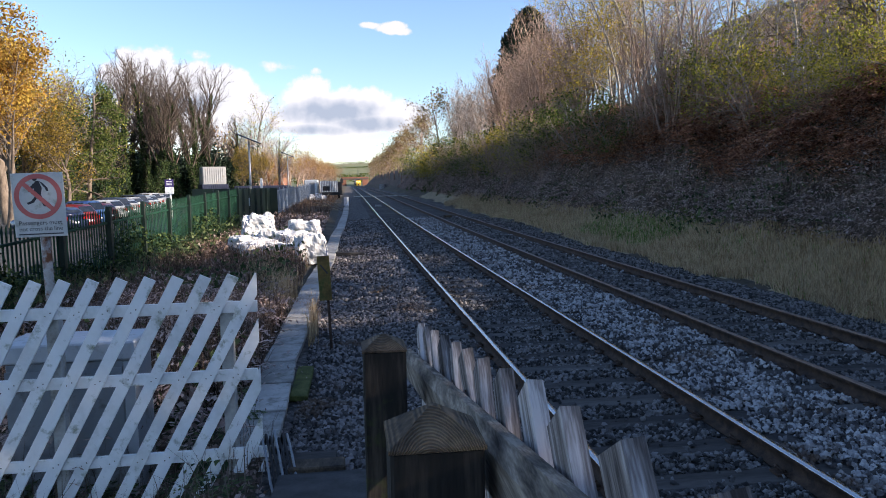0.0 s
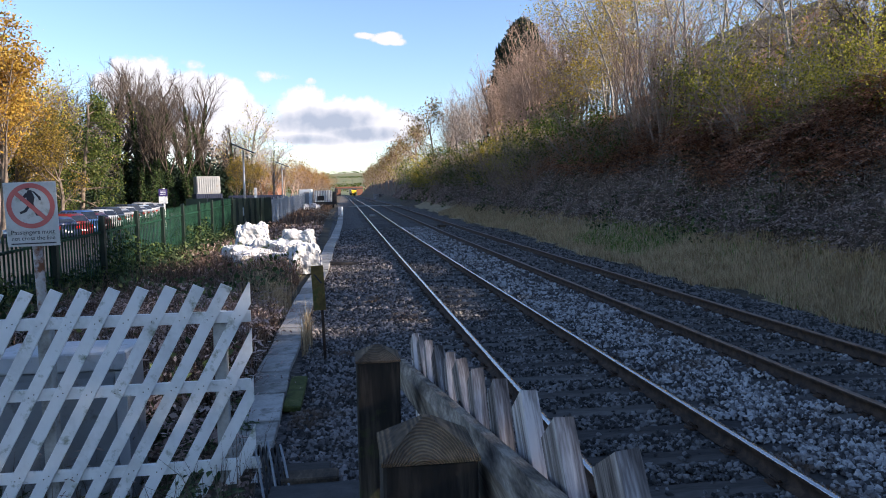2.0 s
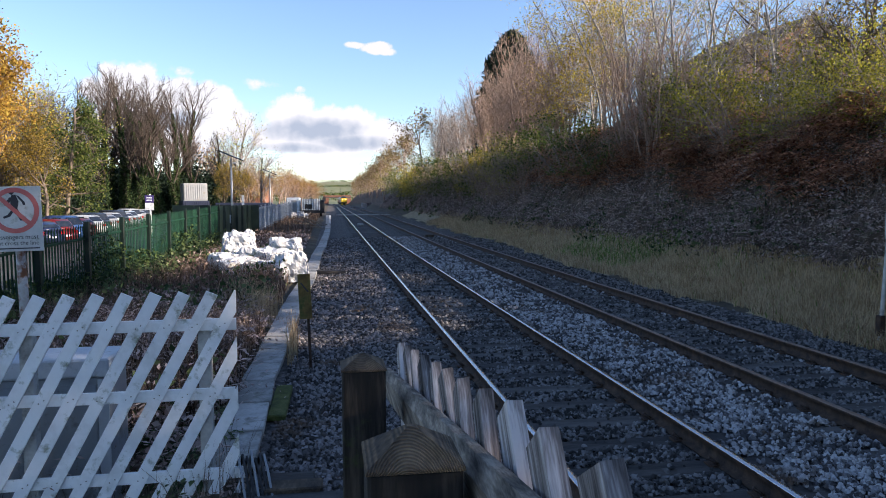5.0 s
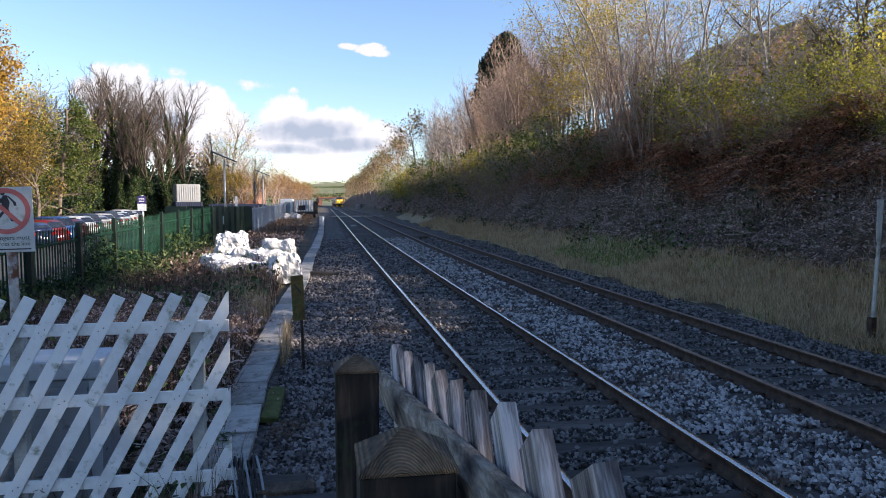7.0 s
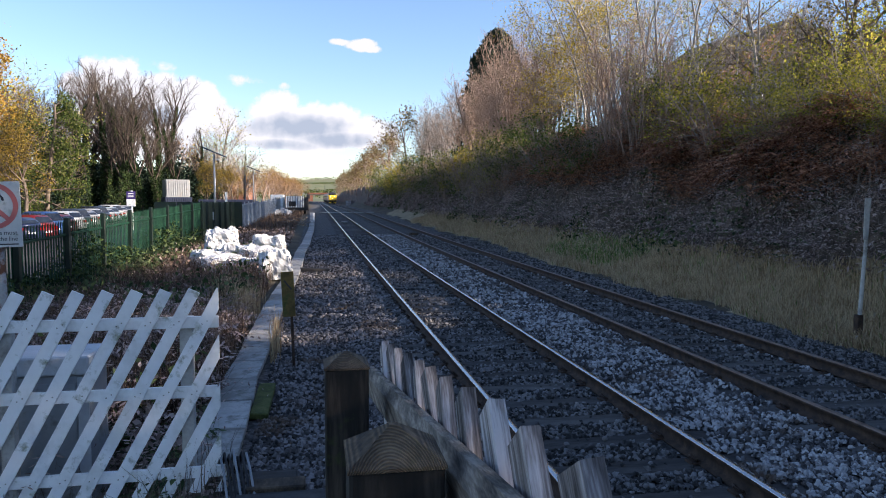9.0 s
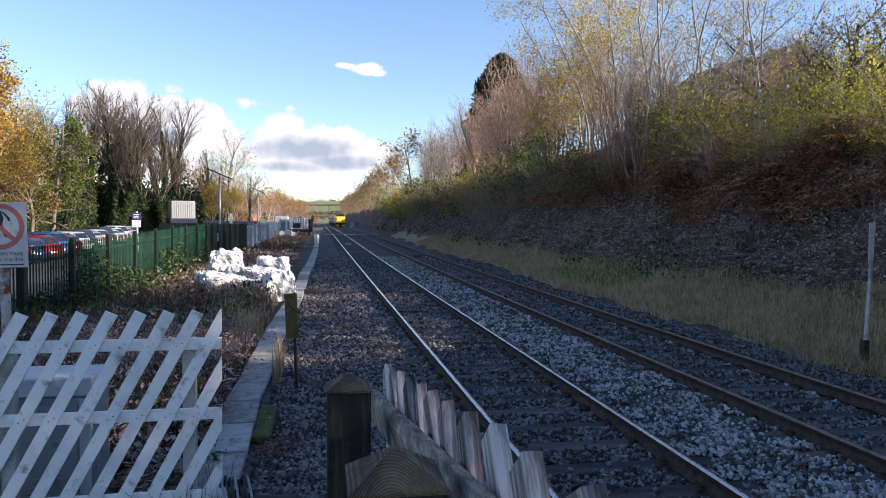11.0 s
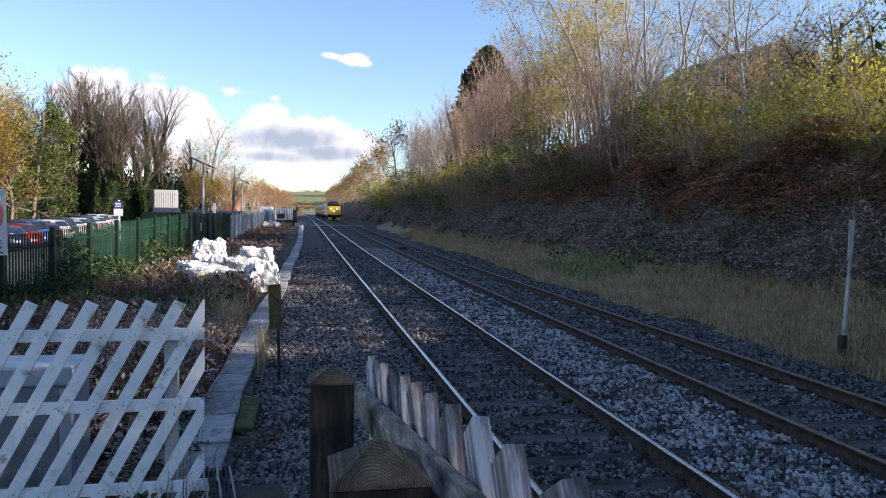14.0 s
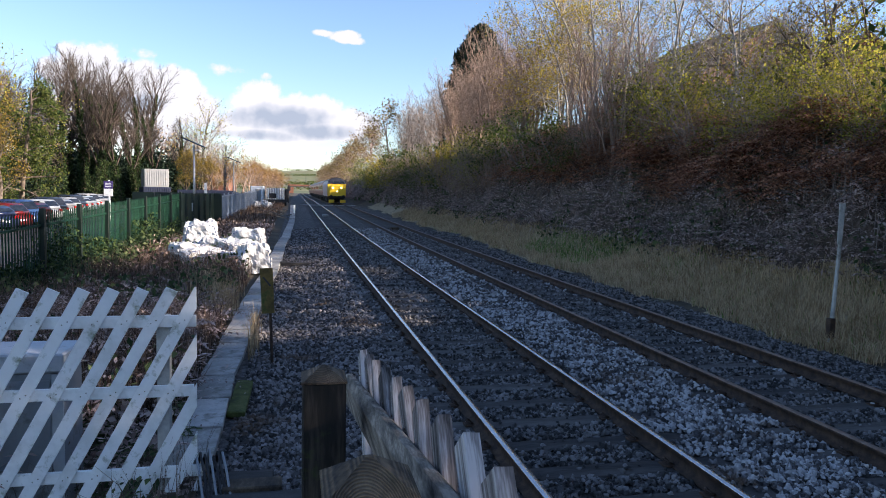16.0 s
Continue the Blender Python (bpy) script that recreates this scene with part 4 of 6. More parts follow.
plant_all(birch, [(15.0, 45.5, 0.85), (15.8, 41.5, 1.0), (15.2, 38, 0.9), (16.6, 37.5, 1.1), (16.4, 43, 1.05)])
thin_birch = tree("birch_tree", "slender pale-stemmed birch with a few last leaves", 29, BIRCH, 11.5, 0.06, M["birch_bark"], stems=3, splay=0.2, leaf=M["leaf_lime"], per_tip=2, leaf_size=0.055, spread=0.2, tip_share=0.5, group="birches on the bank")
plant_all(thin_birch, [(15.4, 34.5, 0.95), (15.0, 32, 0.85), (15.6, 29.5, 0.9), (17.2, 31.5, 0.95), (18.4, 27.5, 0.8), (17.0, 25.5, 0.75)])
lime_shrub = tree("shrub", "loose shrub with yellow-green autumn leaves on the bank", 20, SHRUB, 4.2, 0.035, M["twig_grey"], stems=6, splay=0.5, leaf=M["leaf_lime"], per_tip=6, leaf_size=0.06, spread=0.22, category="shrub", group="shrubs on the bank")
plant_all(lime_shrub, [(15.2, 27.5, 0.7), (15.0, 22, 0.5), (15.4, 18.5, 0.5), (15.2, 16.6, 0.45), (15.6, 25.5, 0.9), (16.8, 23, 1.0), (17.2, 20.5, 1.0), (16.2, 18, 0.75), (15.9, 15.5, 0.6), (15.7, 20.5, 0.6), (15.6, 23, 0.65), (17.8, 16, 0.8), (16.6, 14, 0.7), (13.2, 52, 0.8), (13.4, 57, 0.9), (12.6, 62, 0.8), (12.5, 47, 0.7), (12.4, 80, 1.0), (12.6, 95, 1.1), (12.2, 110, 1.1), (12.5, 125, 1.2), (13, 140, 1.2)])
gold_shrub = tree("shrub", "bright golden yellow autumn shrub on the bank", 27, SHRUB, 3.8, 0.03, M["twig_grey"], stems=6, splay=0.4, leaf=M["leaf_yellow"], per_tip=8, leaf_size=0.07, spread=0.2, category="shrub", group="shrubs on the bank")
plant_all(gold_shrub, [(12.7, 60, 0.9), (13.0, 57.5, 0.75), (12.4, 88, 1.2), (12.2, 97, 1.2), (12.4, 106, 1.2), (13.5, 47, 0.6)])
twiggy = tree("shrub", "dense bare twiggy grey-brown shrub on the bank", 28, dict(SHRUB, levels=3, kids=(8, 5, 4), segs=(5, 4, 3, 2), shrink=(0.55, 0.5, 0.5)), 3.4, 0.025, M["twig_red"], stems=7, splay=0.5, category="shrub", group="shrubs on the bank")
plant_all(twiggy, [(12.6, 39, 0.9), (12.4, 43, 1.0), (12.2, 47, 1.0), (12.0, 51, 1.1), (12.2, 56, 1.1), (12.0, 63, 1.1), (12.8, 34.5, 0.8), (13.6, 31, 0.8), (14.6, 27, 0.7), (15.0, 24, 0.7), (14.8, 20, 0.5), (12.1, 69, 1.1), (12.0, 75, 1.1), (12.2, 82, 1.2)])
dark_shrub = tree("shrub", "dense dark green bushy shrub on the bank", 21, SHRUB, 3.6, 0.03, M["twig_grey"], stems=6, splay=0.55, leaf=M["leaf_green"], per_tip=9, leaf_size=0.07, spread=0.25, category="shrub", group="shrubs on the bank")
# row below y 6.6 and last two: unseen, added to block sun, gaps admit flecks
plant_all(dark_shrub, [(13.2, 33, 0.8), (12.8, 37, 0.95), (13.4, 44, 1.1), (12.8, 59, 1.2), (12.2, 66, 1.0), (12.0, 72, 1.1), (12.4, 77, 1.1), (12, 86, 1.1), (12.3, 101, 1.2), (12, 118, 1.2), (15.6, 29, 0.7), (18.6, 15, 0.6), (19.5, 30, 0.55)] + [p for p in row(32, 15.4, 16.6, -44, 6.6, 1.35, 1.75, 18) if not -5.6 < p[1] < -4.2] + [(16.9, 9.9, 1.6), (16.6, 11.4, 1.5)])
oak = tree("broad_tree", "spreading bare tree with heavy leaning limbs and a few leaves", 22, dict(BARE, angle=(35, 75)), 11, 0.22, M["bark"], stems=3, splay=0.5, leaf=M["leaf_olive"], per_tip=2, leaf_size=0.065, tip_share=0.4, group="broad trees on the bank")
plant_all(oak, [(20.5, 27.0, 0.8), (18.5, 21.0, 0.8)])
# --- conifer
con = rig("conifer", "tall dense dark green conifer behind the thicket", "tree")
rng = np.random.default_rng(23)
n = 15000
t = rng.uniform(0, 1, n) ** 0.8
a = rng.uniform(0, 6.283, n)
bump = 1 + 0.18 * np.sin(a * 5 + t * 23) + 0.12 * np.sin(a * 11 - t * 41)
r = 3.7 * (1 - t) ** 0.5 * bump * rng.uniform(0.55, 1.0, n)
c = np.stack([np.cos(a) * r, np.sin(a) * r, 0.8 + 10.8 * t], 1)
arrays("crown", *quads(rng, c, 0.34, aspect=0.35), M["leaf_conifer"], con)
bm = bmesh.new()
tube(bm, (0, 0, -0.3), (0, 0, 10.5), 0.24, 0.04, 8)
part("trunk", bm, M["bark"], con)
con.location = (31.2, 120, float(ground_z(31.2, 120)) + 0.2)
con.scale = (2.1, 2.1, 2.15)


# --- undergrowth as loose stuff
def on_bank(rng, n, u0, u1, y0, y1, power=1.6):
    y = y0 + (y1 - y0) * rng.uniform(0, 1, n) ** power
    return bank_foot(y) + rng.uniform(u0, u1, n), y


rng = np.random.default_rng(31)
def fronds(rng, x, y, z, length, leaves, size, pull, drop=1.35):
    """Arching stems that droop down the slope, with leaflets set along both sides."""
    n = len(x)
    a = rng.normal(0, 0.9, n) + (math.pi if pull < 0 else 0)
    a = np.where(rng.uniform(0, 1, n) < 0.3, rng.uniform(0, 6.283, n), a)
    ln = length * rng.uniform(0.5, 1.25, n)
    t = np.linspace(0.12, 1, leaves)[None]
    out = ln[:, None] * t
    zz = z[:, None] + ln[:, None] * (0.9 * t - drop * t * t) * rng.uniform(0.5, 1.2, n)[:, None]
    px, py = x[:, None] + np.cos(a)[:, None] * out, y[:, None] + np.sin(a)[:, None] * out
    vs = []
    s = size * (1.25 - t) * rng.uniform(0.7, 1.3, n)[:, None] * 1.6
    for side in (-1, 1):
        qx, qy = -np.sin(a)[:, None] * side, np.cos(a)[:, None] * side
        fx, fy = np.cos(a)[:, None], np.sin(a)[:, None]
        tipz = zz - s * rng.uniform(-0.1, 0.7, (n, leaves))
        p0 = np.stack([px, py, zz], -1)
        p1 = np.stack([px + qx * s * 0.5 + fx * s * 0.35, py + qy * s * 0.5 + fy * s * 0.35, zz * 0.5 + tipz * 0.5], -1)
        p2 = np.stack([px + qx * s * 1.1 + fx * s * 0.2, py + qy * s * 1.1 + fy * s * 0.2, tipz], -1)
        p3 = np.stack([px + qx * s * 0.5 - fx * s * 0.15, py + qy * s * 0.5 - fy * s * 0.15, zz * 0.6 + tipz * 0.4], -1)
        vs.append(np.stack([p0, p1, p2, p3], 2).reshape(-1, 3))
    v = np.concatenate(vs)
    return v, np.arange(len(v)).reshape(-1, 4)


# arching bramble canes with withered leaves
for count, reach, mat, words in ((7500, (0, 5), "bramble", "arching withered bramble canes on the bank"), (1300, (-0.3, 6), "bramble_green", "arching green bramble canes on the bank")):
    x, y = on_bank(rng, count, reach[0], reach[1], 5, 80, 1.6)
    v, f = fronds(rng, x, y, ground_z(x, y) + rng.uniform(0.1, 0.6, len(x)), 1.0, 10, 0.075, -1.0)
    tagged(arrays("bramble_canes", v, f, M[mat]), words, "undergrowth", kind="stuff")
# brambles and dead leaves over the lower bank, in mounds
x, y = on_bank(rng, 80000, -0.2, 5.2, 4, 150, 1.9)
mound = np.clip(wave(x, y, 0.8, 5) + 0.5 * wave(x, y, 0.33, 2), -0.6, 1.2)
keep = (mound > -0.12) | (rng.uniform(0, 1, len(x)) < 0.22)
x, y, mound = x[keep], y[keep], mound[keep]
z = ground_z(x, y) + rng.uniform(0, 1, len(x)) ** 1.2 * (0.3 + 0.65 * np.maximum(mound, 0))
size = 0.045 * (1 + y / 34)
v, f = quads(rng, np.stack([x, y, z], 1), size, aspect=0.3)
tagged(arrays("bramble_cover", v, f, M["bramble"]), "grey-brown withered brambles and leaves covering the bank", "undergrowth", kind="stuff")
x, y = on_bank(rng, 26000, -0.5, 8, 4, 120, 1.7)
keep = wave(x, y, 2.2, 9) > 0.12
x, y = x[keep], y[keep]
z = ground_z(x, y) + rng.uniform(0, 0.55, len(x))
v, f = quads(rng, np.stack([x, y, z], 1), 0.06 * (1 + y / 50))
tagged(arrays("green_undergrowth", v, f, M["bramble_green"]), "dark green ivy and bramble leaves on the bank", "undergrowth", kind="stuff")
# bracken band below the trees: arched fronds
x, y = on_bank(rng, 5000, 1.9, 5.4, 6, 48, 1.3)
keep = wave(x, y, 1.7, 4) > -0.35
x, y = x[keep], y[keep]
v, f = fronds(rng, x, y, ground_z(x, y) + rng.uniform(0.25, 0.75, len(x)), 1.15, 15, 0.105, -1.0)
tagged(arrays("bracken", v, f, M["bracken"]), "collapsed rust-red autumn bracken along the bank", "bracken", kind="stuff")
# thick curtains of it hanging over the breaks in the slope
cxs, cys = on_bank(rng, 190, 2.0, 4.6, 7, 50, 1.35)
x = np.repeat(cxs, 34) + rng.normal(0, 0.22, 190 * 34)
y = np.repeat(cys, 34) + rng.normal(0, 0.5, 190 * 34)
z = np.maximum(np.repeat(ground_z(cxs + 0.3, cys), 34), ground_z(x, y)) + rng.uniform(0.1, 0.6, len(x))
v, f = fronds(rng, x, y, z, 0.95, 12, 0.08, -1.0, 2.1)
tagged(arrays("bracken", v, f, M["bracken"]), "hanging curtains of dead rust-brown bracken on the bank", "bracken", kind="stuff")
x, y = on_bank(rng, 1500, 4.6, 6.4, 13, 36, 1.0)
v, f = fronds(rng, x, y, ground_z(x, y) + rng.uniform(0.3, 0.8, len(x)), 0.9, 12, 0.08, -1.0)
tagged(arrays("bracken", v, f, M["bracken"]), "sunlit orange bracken along the crest of the bank", "bracken", kind="stuff")
# thin bare stems leaning out of the bank
x, y = on_bank(rng, 9000, 0.5, 7, 6, 110, 1.4)
v, f = blades(rng, x, y, ground_z(x, y), 1.3, 0.006, 0.5)
tagged(arrays("bare_stems", v, f, M["twig_grey"]), "thin bare stems among the brambles", "undergrowth", kind="stuff")
# pale grass strip at the foot
x = rng.uniform(8.3, 12.2, 85000)
y = 5 + 60 * rng.uniform(0, 1, len(x)) ** 1.8
edge_x = 8.7 + 0.35 * wave(y, 0, 1.3) + 0.2 * wave(y, 1, 0.4)
green = rng.uniform(0, 1, len(x)) < 0.03 + 0.12 * np.clip(wave(x, y, 1.4, 7), 0, 1) + 0.6 * ((y > 22) & (y < 29) & (x > 9.4 + 0.4 * wave(y, x, 0.8)))
ok = (x > edge_x) & (x < bank_foot(y) + 0.4 + 0.3 * wave(y, 3, 1.2))
for name, pick, mat, h, label in (("dry_grass", ok & ~green, M["dry_grass"], 0.25, "pale dry grass along the foot of the bank"),
                                  ("green_grass", ok & green, M["green_grass"], 0.2, "short green grass along the foot of the bank")):
    v, f = blades(rng, x[pick], y[pick], ground_z(x[pick], y[pick]) - 0.02, h, 0.009, 0.8)
    tagged(arrays(name, v, f, mat), label, "grass", kind="stuff")
# weeds between trough and palisade
def patch(n, x0, x1, y0, y1, power=1.2):
    return rng.uniform(x0, x1, n), y0 + (y1 - y0) * rng.uniform(0, 1, n) ** power


x, y = patch(15000, -5.3, -1.15, 8, 24)
keep = wave(x, y, 1.6, 6) > -0.2
x, y = x[keep], y[keep]
v, f = blades(rng, x, y, ground_z(x, y), 0.62, 0.006, 0.75)
tagged(arrays("dead_weeds", v, f, M["dead_stalk"]), "red-brown dead weeds and stalks", "weeds", kind="stuff")
x, y = patch(12000, -5.4, -1.2, 6.6, 45, 1.5)
z = ground_z(x, y) + rng.uniform(0, 0.5, len(x)) * (0.6 + 0.6 * wave(x, y, 1.1, 8))
v, f = quads(rng, np.stack([x, y, z], 1), 0.04 * (1 + y / 40))
tagged(arrays("bramble_patch", v, f, M["bramble"]), "grey-brown bramble tangle behind the fence", "undergrowth", kind="stuff")
x, y = patch(11000, -6.2, -1.2, 6.8, 30, 1.3)
keep = (wave(x, y, 1.3, 2) > 0.2) | (x < -4.6)
x, y = x[keep], y[keep]
z = ground_z(x, y) + rng.uniform(0, 0.7, len(x))
v, f = quads(rng, np.stack([x, y, z], 1), 0.045 * (1 + y / 40))
tagged(arrays("ivy_patch", v, f, M["bramble_green"]), "dark green ivy and weeds along the fence", "undergrowth", kind="stuff")
x = np.concatenate([rng.normal(-1.35, 0.12, 700), rng.normal(-1.9, 0.25, 500), rng.normal(-0.62, 0.04, 120)])
y = np.concatenate([rng.normal(14.3, 0.45, 700), rng.normal(16.2, 0.7, 500), rng.normal(11.3, 0.5, 120)])
v, f = blades(rng, x, y, ground_z(x, y), 0.55, 0.006, 0.3)
tagged(arrays("straw_grass", v, f, M["dry_grass"]), "straw-coloured tufts of dry grass by the trough", "grass", kind="stuff")
x, y = patch(6500, -6, -1.3, 27, 110, 1.2)
v, f = blades(rng, x, y, ground_z(x, y), 0.42, 0.014, 0.6)
tagged(arrays("scrub", v, f, M["dead_stalk"]), "low brown scrub on the rough ground", "undergrowth", kind="stuff")
# ivy climbing the steel fence
x = rng.normal(PAL_X - 0.1, 0.22, 22000)
y = 8.6 + 27 * rng.uniform(0, 1, 22000) ** 1.5
high = 1.05 + 0.6 * wave(y, 0, 1.7, 3)
z = ground_z(x, y) + rng.uniform(0, 1, len(x)) ** 1.3 * np.maximum(high, 0.25)
v, f = quads(rng, np.stack([x, y, z], 1), 0.05)
tagged(arrays("fence_ivy", v, f, M["leaf_ivy"]), "dark ivy climbing the green steel fence", "ivy", kind="stuff")
# dark evergreen understorey below the ivy trees
under = tree("shrub", "dark evergreen shrub under the trees", 24, SHRUB, 4.5, 0.04, M["bark"], stems=6, splay=0.4, leaf=M["leaf_conifer"], per_tip=12, leaf_size=0.15, spread=0.45, category="shrub", group="understorey")
plant_all(under, row(14, -58, -19, 121, 127, 1.7, 2.2, 23) + row(22, -54, -18, 112, 120, 1.0, 1.7, 21) + row(6, -36, -29, 66, 92, 0.8, 1.3, 22))

# weeds, bramble canes and twigs round the foot of the white fence
x, y = patch(420, -4.4, -0.9, 5.0, 8.2, 1.0)
v, f = fronds(rng, x, y, ground_z(x, y) + 0.05, 0.55, 9, 0.05, -1.0)
tagged(arrays("bramble_canes", v, f, M["bramble_green"]), "green bramble canes behind the white fence", "undergrowth", kind="stuff")
x, y = patch(900, -4.6, -1.0, 6.4, 14, 1.0)
v, f = fronds(rng, x, y, ground_z(x, y) + rng.uniform(0.1, 0.5, len(x)), 0.8, 9, 0.05, -1.0)
tagged(arrays("bramble_canes", v, f, M["bramble"]), "withered bramble canes behind the white fence", "undergrowth", kind="stuff")
x, y = patch(700, -4.4, -0.75, 4.6, 6.6, 1.0)
v, f = blades(rng, x, y, ground_z(x, y), 0.42, 0.004, 0.7)
tagged(arrays("bare_twigs", v, f, M["bark"]), "thin bare twigs at the foot of the fence", "undergrowth", kind="stuff")
x, y = patch(5000, -4.6, -0.7, 3.2, 7.2, 1.0)
v, f = quads(rng, np.stack([x, y, ground_z(x, y) + rng.uniform(0, 0.08, len(x))], 1), 0.03)
tagged(arrays("leaf_litter", v, f, M["bramble"]), "brown leaf litter on the soil by the fence", "leaf litter", kind="stuff")
near_bare = tree("bare_tree", "bare spreading tree with fine reddish twigs by the car park", 42, BARE, 13, 0.2, M["bark"], leaf=M["leaf_lime"], per_tip=2, leaf_size=0.1, tip_share=0.35, ivy=260, group="trees behind the car park")
plant_all(near_bare, [(-27.5, 68, 1.1), (-29, 76, 1.15), (-33, 64, 1.2), (-27.5, 86, 1.1)])

# hedgerows across the far hillside
for k, (y, x0, x1) in enumerate(((640, -90, 120), (760, -120, 60), (900, -60, 160), (1080, -140, 90), (1250, -100, 180), (1420, -200, 220))):
    n = 900
    t = rng.uniform(0, 1, n)
    x = x0 + (x1 - x0) * t
    yy = y + 60 * (t - 0.5) + rng.normal(0, 1.5, n)
    c = np.stack([x, yy, ground_z(x, yy) + rng.uniform(0, 2.6, n) * (1 + 1.2 * (wave(x, yy, 9, k) > 0.5))], 1)
    tagged(arrays("hedgerow", *quads(rng, c, 1.1), M["leaf_green"]), "dark hedgerow across the distant hillside", "hedge", "far hedgerows")


# ---------------------------------------------------------------- bulk bags
def bulk_bag(at, size, seed, turn, label, sag=0.3):
    """A slumped woven bag with creased sides, lifting loops and an open crumpled top."""
    rng = np.random.default_rng(seed)
    thing = rig("bulk_bag", label, "bulk bag", "white bulk bags")
    bm = bmesh.new()
    bmesh.ops.create_cube(bm, size=1.0)
    bmesh.ops.subdivide_edges(bm, edges=list(bm.edges), cuts=13, use_grid_fill=True)
    for v in bm.verts:
        p = v.co.copy()
        bulge = 1 + 0.16 * math.cos(p.z * 3.0)
        k = (abs(p.x) ** 5 + abs(p.y) ** 5) ** 0.2 / max(abs(p.x), abs(p.y), 1e-6)
        crease = 0.14 * noise.noise(p * 4 + Vector((seed, 0, 0))) + 0.11 * abs(noise.noise(p * 7 + Vector((0, seed, 0)))) - 0.05
        v.co.x = p.x / max(k, 0.8) * bulge * (1 + crease)
        v.co.y = p.y / max(k, 0.8) * bulge * (1 + crease * 1.3)
        drop = sag * max(0, p.z + 0.2) * (0.5 + noise.noise(Vector((p.x * 1.7 + seed, p.y * 1.7, 0))))
        v.co.z = p.z - drop + (0.16 * noise.noise(p * 3.1 + Vector((0, 0, seed))) + 0.1 * abs(noise.noise(p * 8 + Vector((seed, 0, 0)))) if p.z > 0.3 else 0.03 * noise.noise(p * 4)) 
    for v in bm.verts:
        v.co = Vector((v.co.x * size[0], v.co.y * size[1], (v.co.z + 0.5) * size[2]))
    part("sack", bm, M["white_bag"], thing, smooth=False)
    for sx, sy in ((-1, -1), (1, -1)):
        bm = bmesh.new()
        pts = [(sx * size[0] * 0.5, sy * size[1] * 0.53, size[2] * 0.15), (sx * size[0] * 0.5, sy * size[1] * 0.57, size[2] * 0.55), (sx * size[0] * 0.42, sy * size[1] * 0.55, size[2] * 0.82), (sx * size[0] * 0.25, sy * size[1] * 0.5, size[2] * 0.86)]
        for p, q in zip(pts, pts[1:]):
            tube(bm, p, q, 0.012, 0.012, 5)
        part("lifting_strap", bm, M["blue_strap"], thing)
    thing.location, thing.rotation_euler = at, (0, 0, radians(turn))
    return thing


for at, size, seed, turn in (((-1.15, 20.9, -0.15), (0.8, 0.8, 0.8), 1, 12), ((-1.95, 21.6, -0.12), (1.0, 0.95, 0.55), 2, -8), ((-2.75, 22.4, -0.05), (1.05, 1.0, 0.5), 3, 20),
                             ((-1.5, 22.9, -0.1), (0.9, 0.9, 0.72), 4, 5), ((-2.4, 24.0, 0.0), (1.0, 1.0, 0.68), 5, -15), ((-3.2, 25.8, 0.0), (1.0, 1.0, 1.12), 6, 8),
                             ((-1.6, 25.8, 0.0), (1.0, 0.9, 0.85), 7, -5), ((-3.35, 23.6, 0.0), (0.9, 0.9, 0.52), 8, 30)):
    bulk_bag(at, size, seed, turn, "slumped white woven bulk bag with blue straps on rough ground")

# ---------------------------------------------------------------- car park
CAR_PAINT = {}


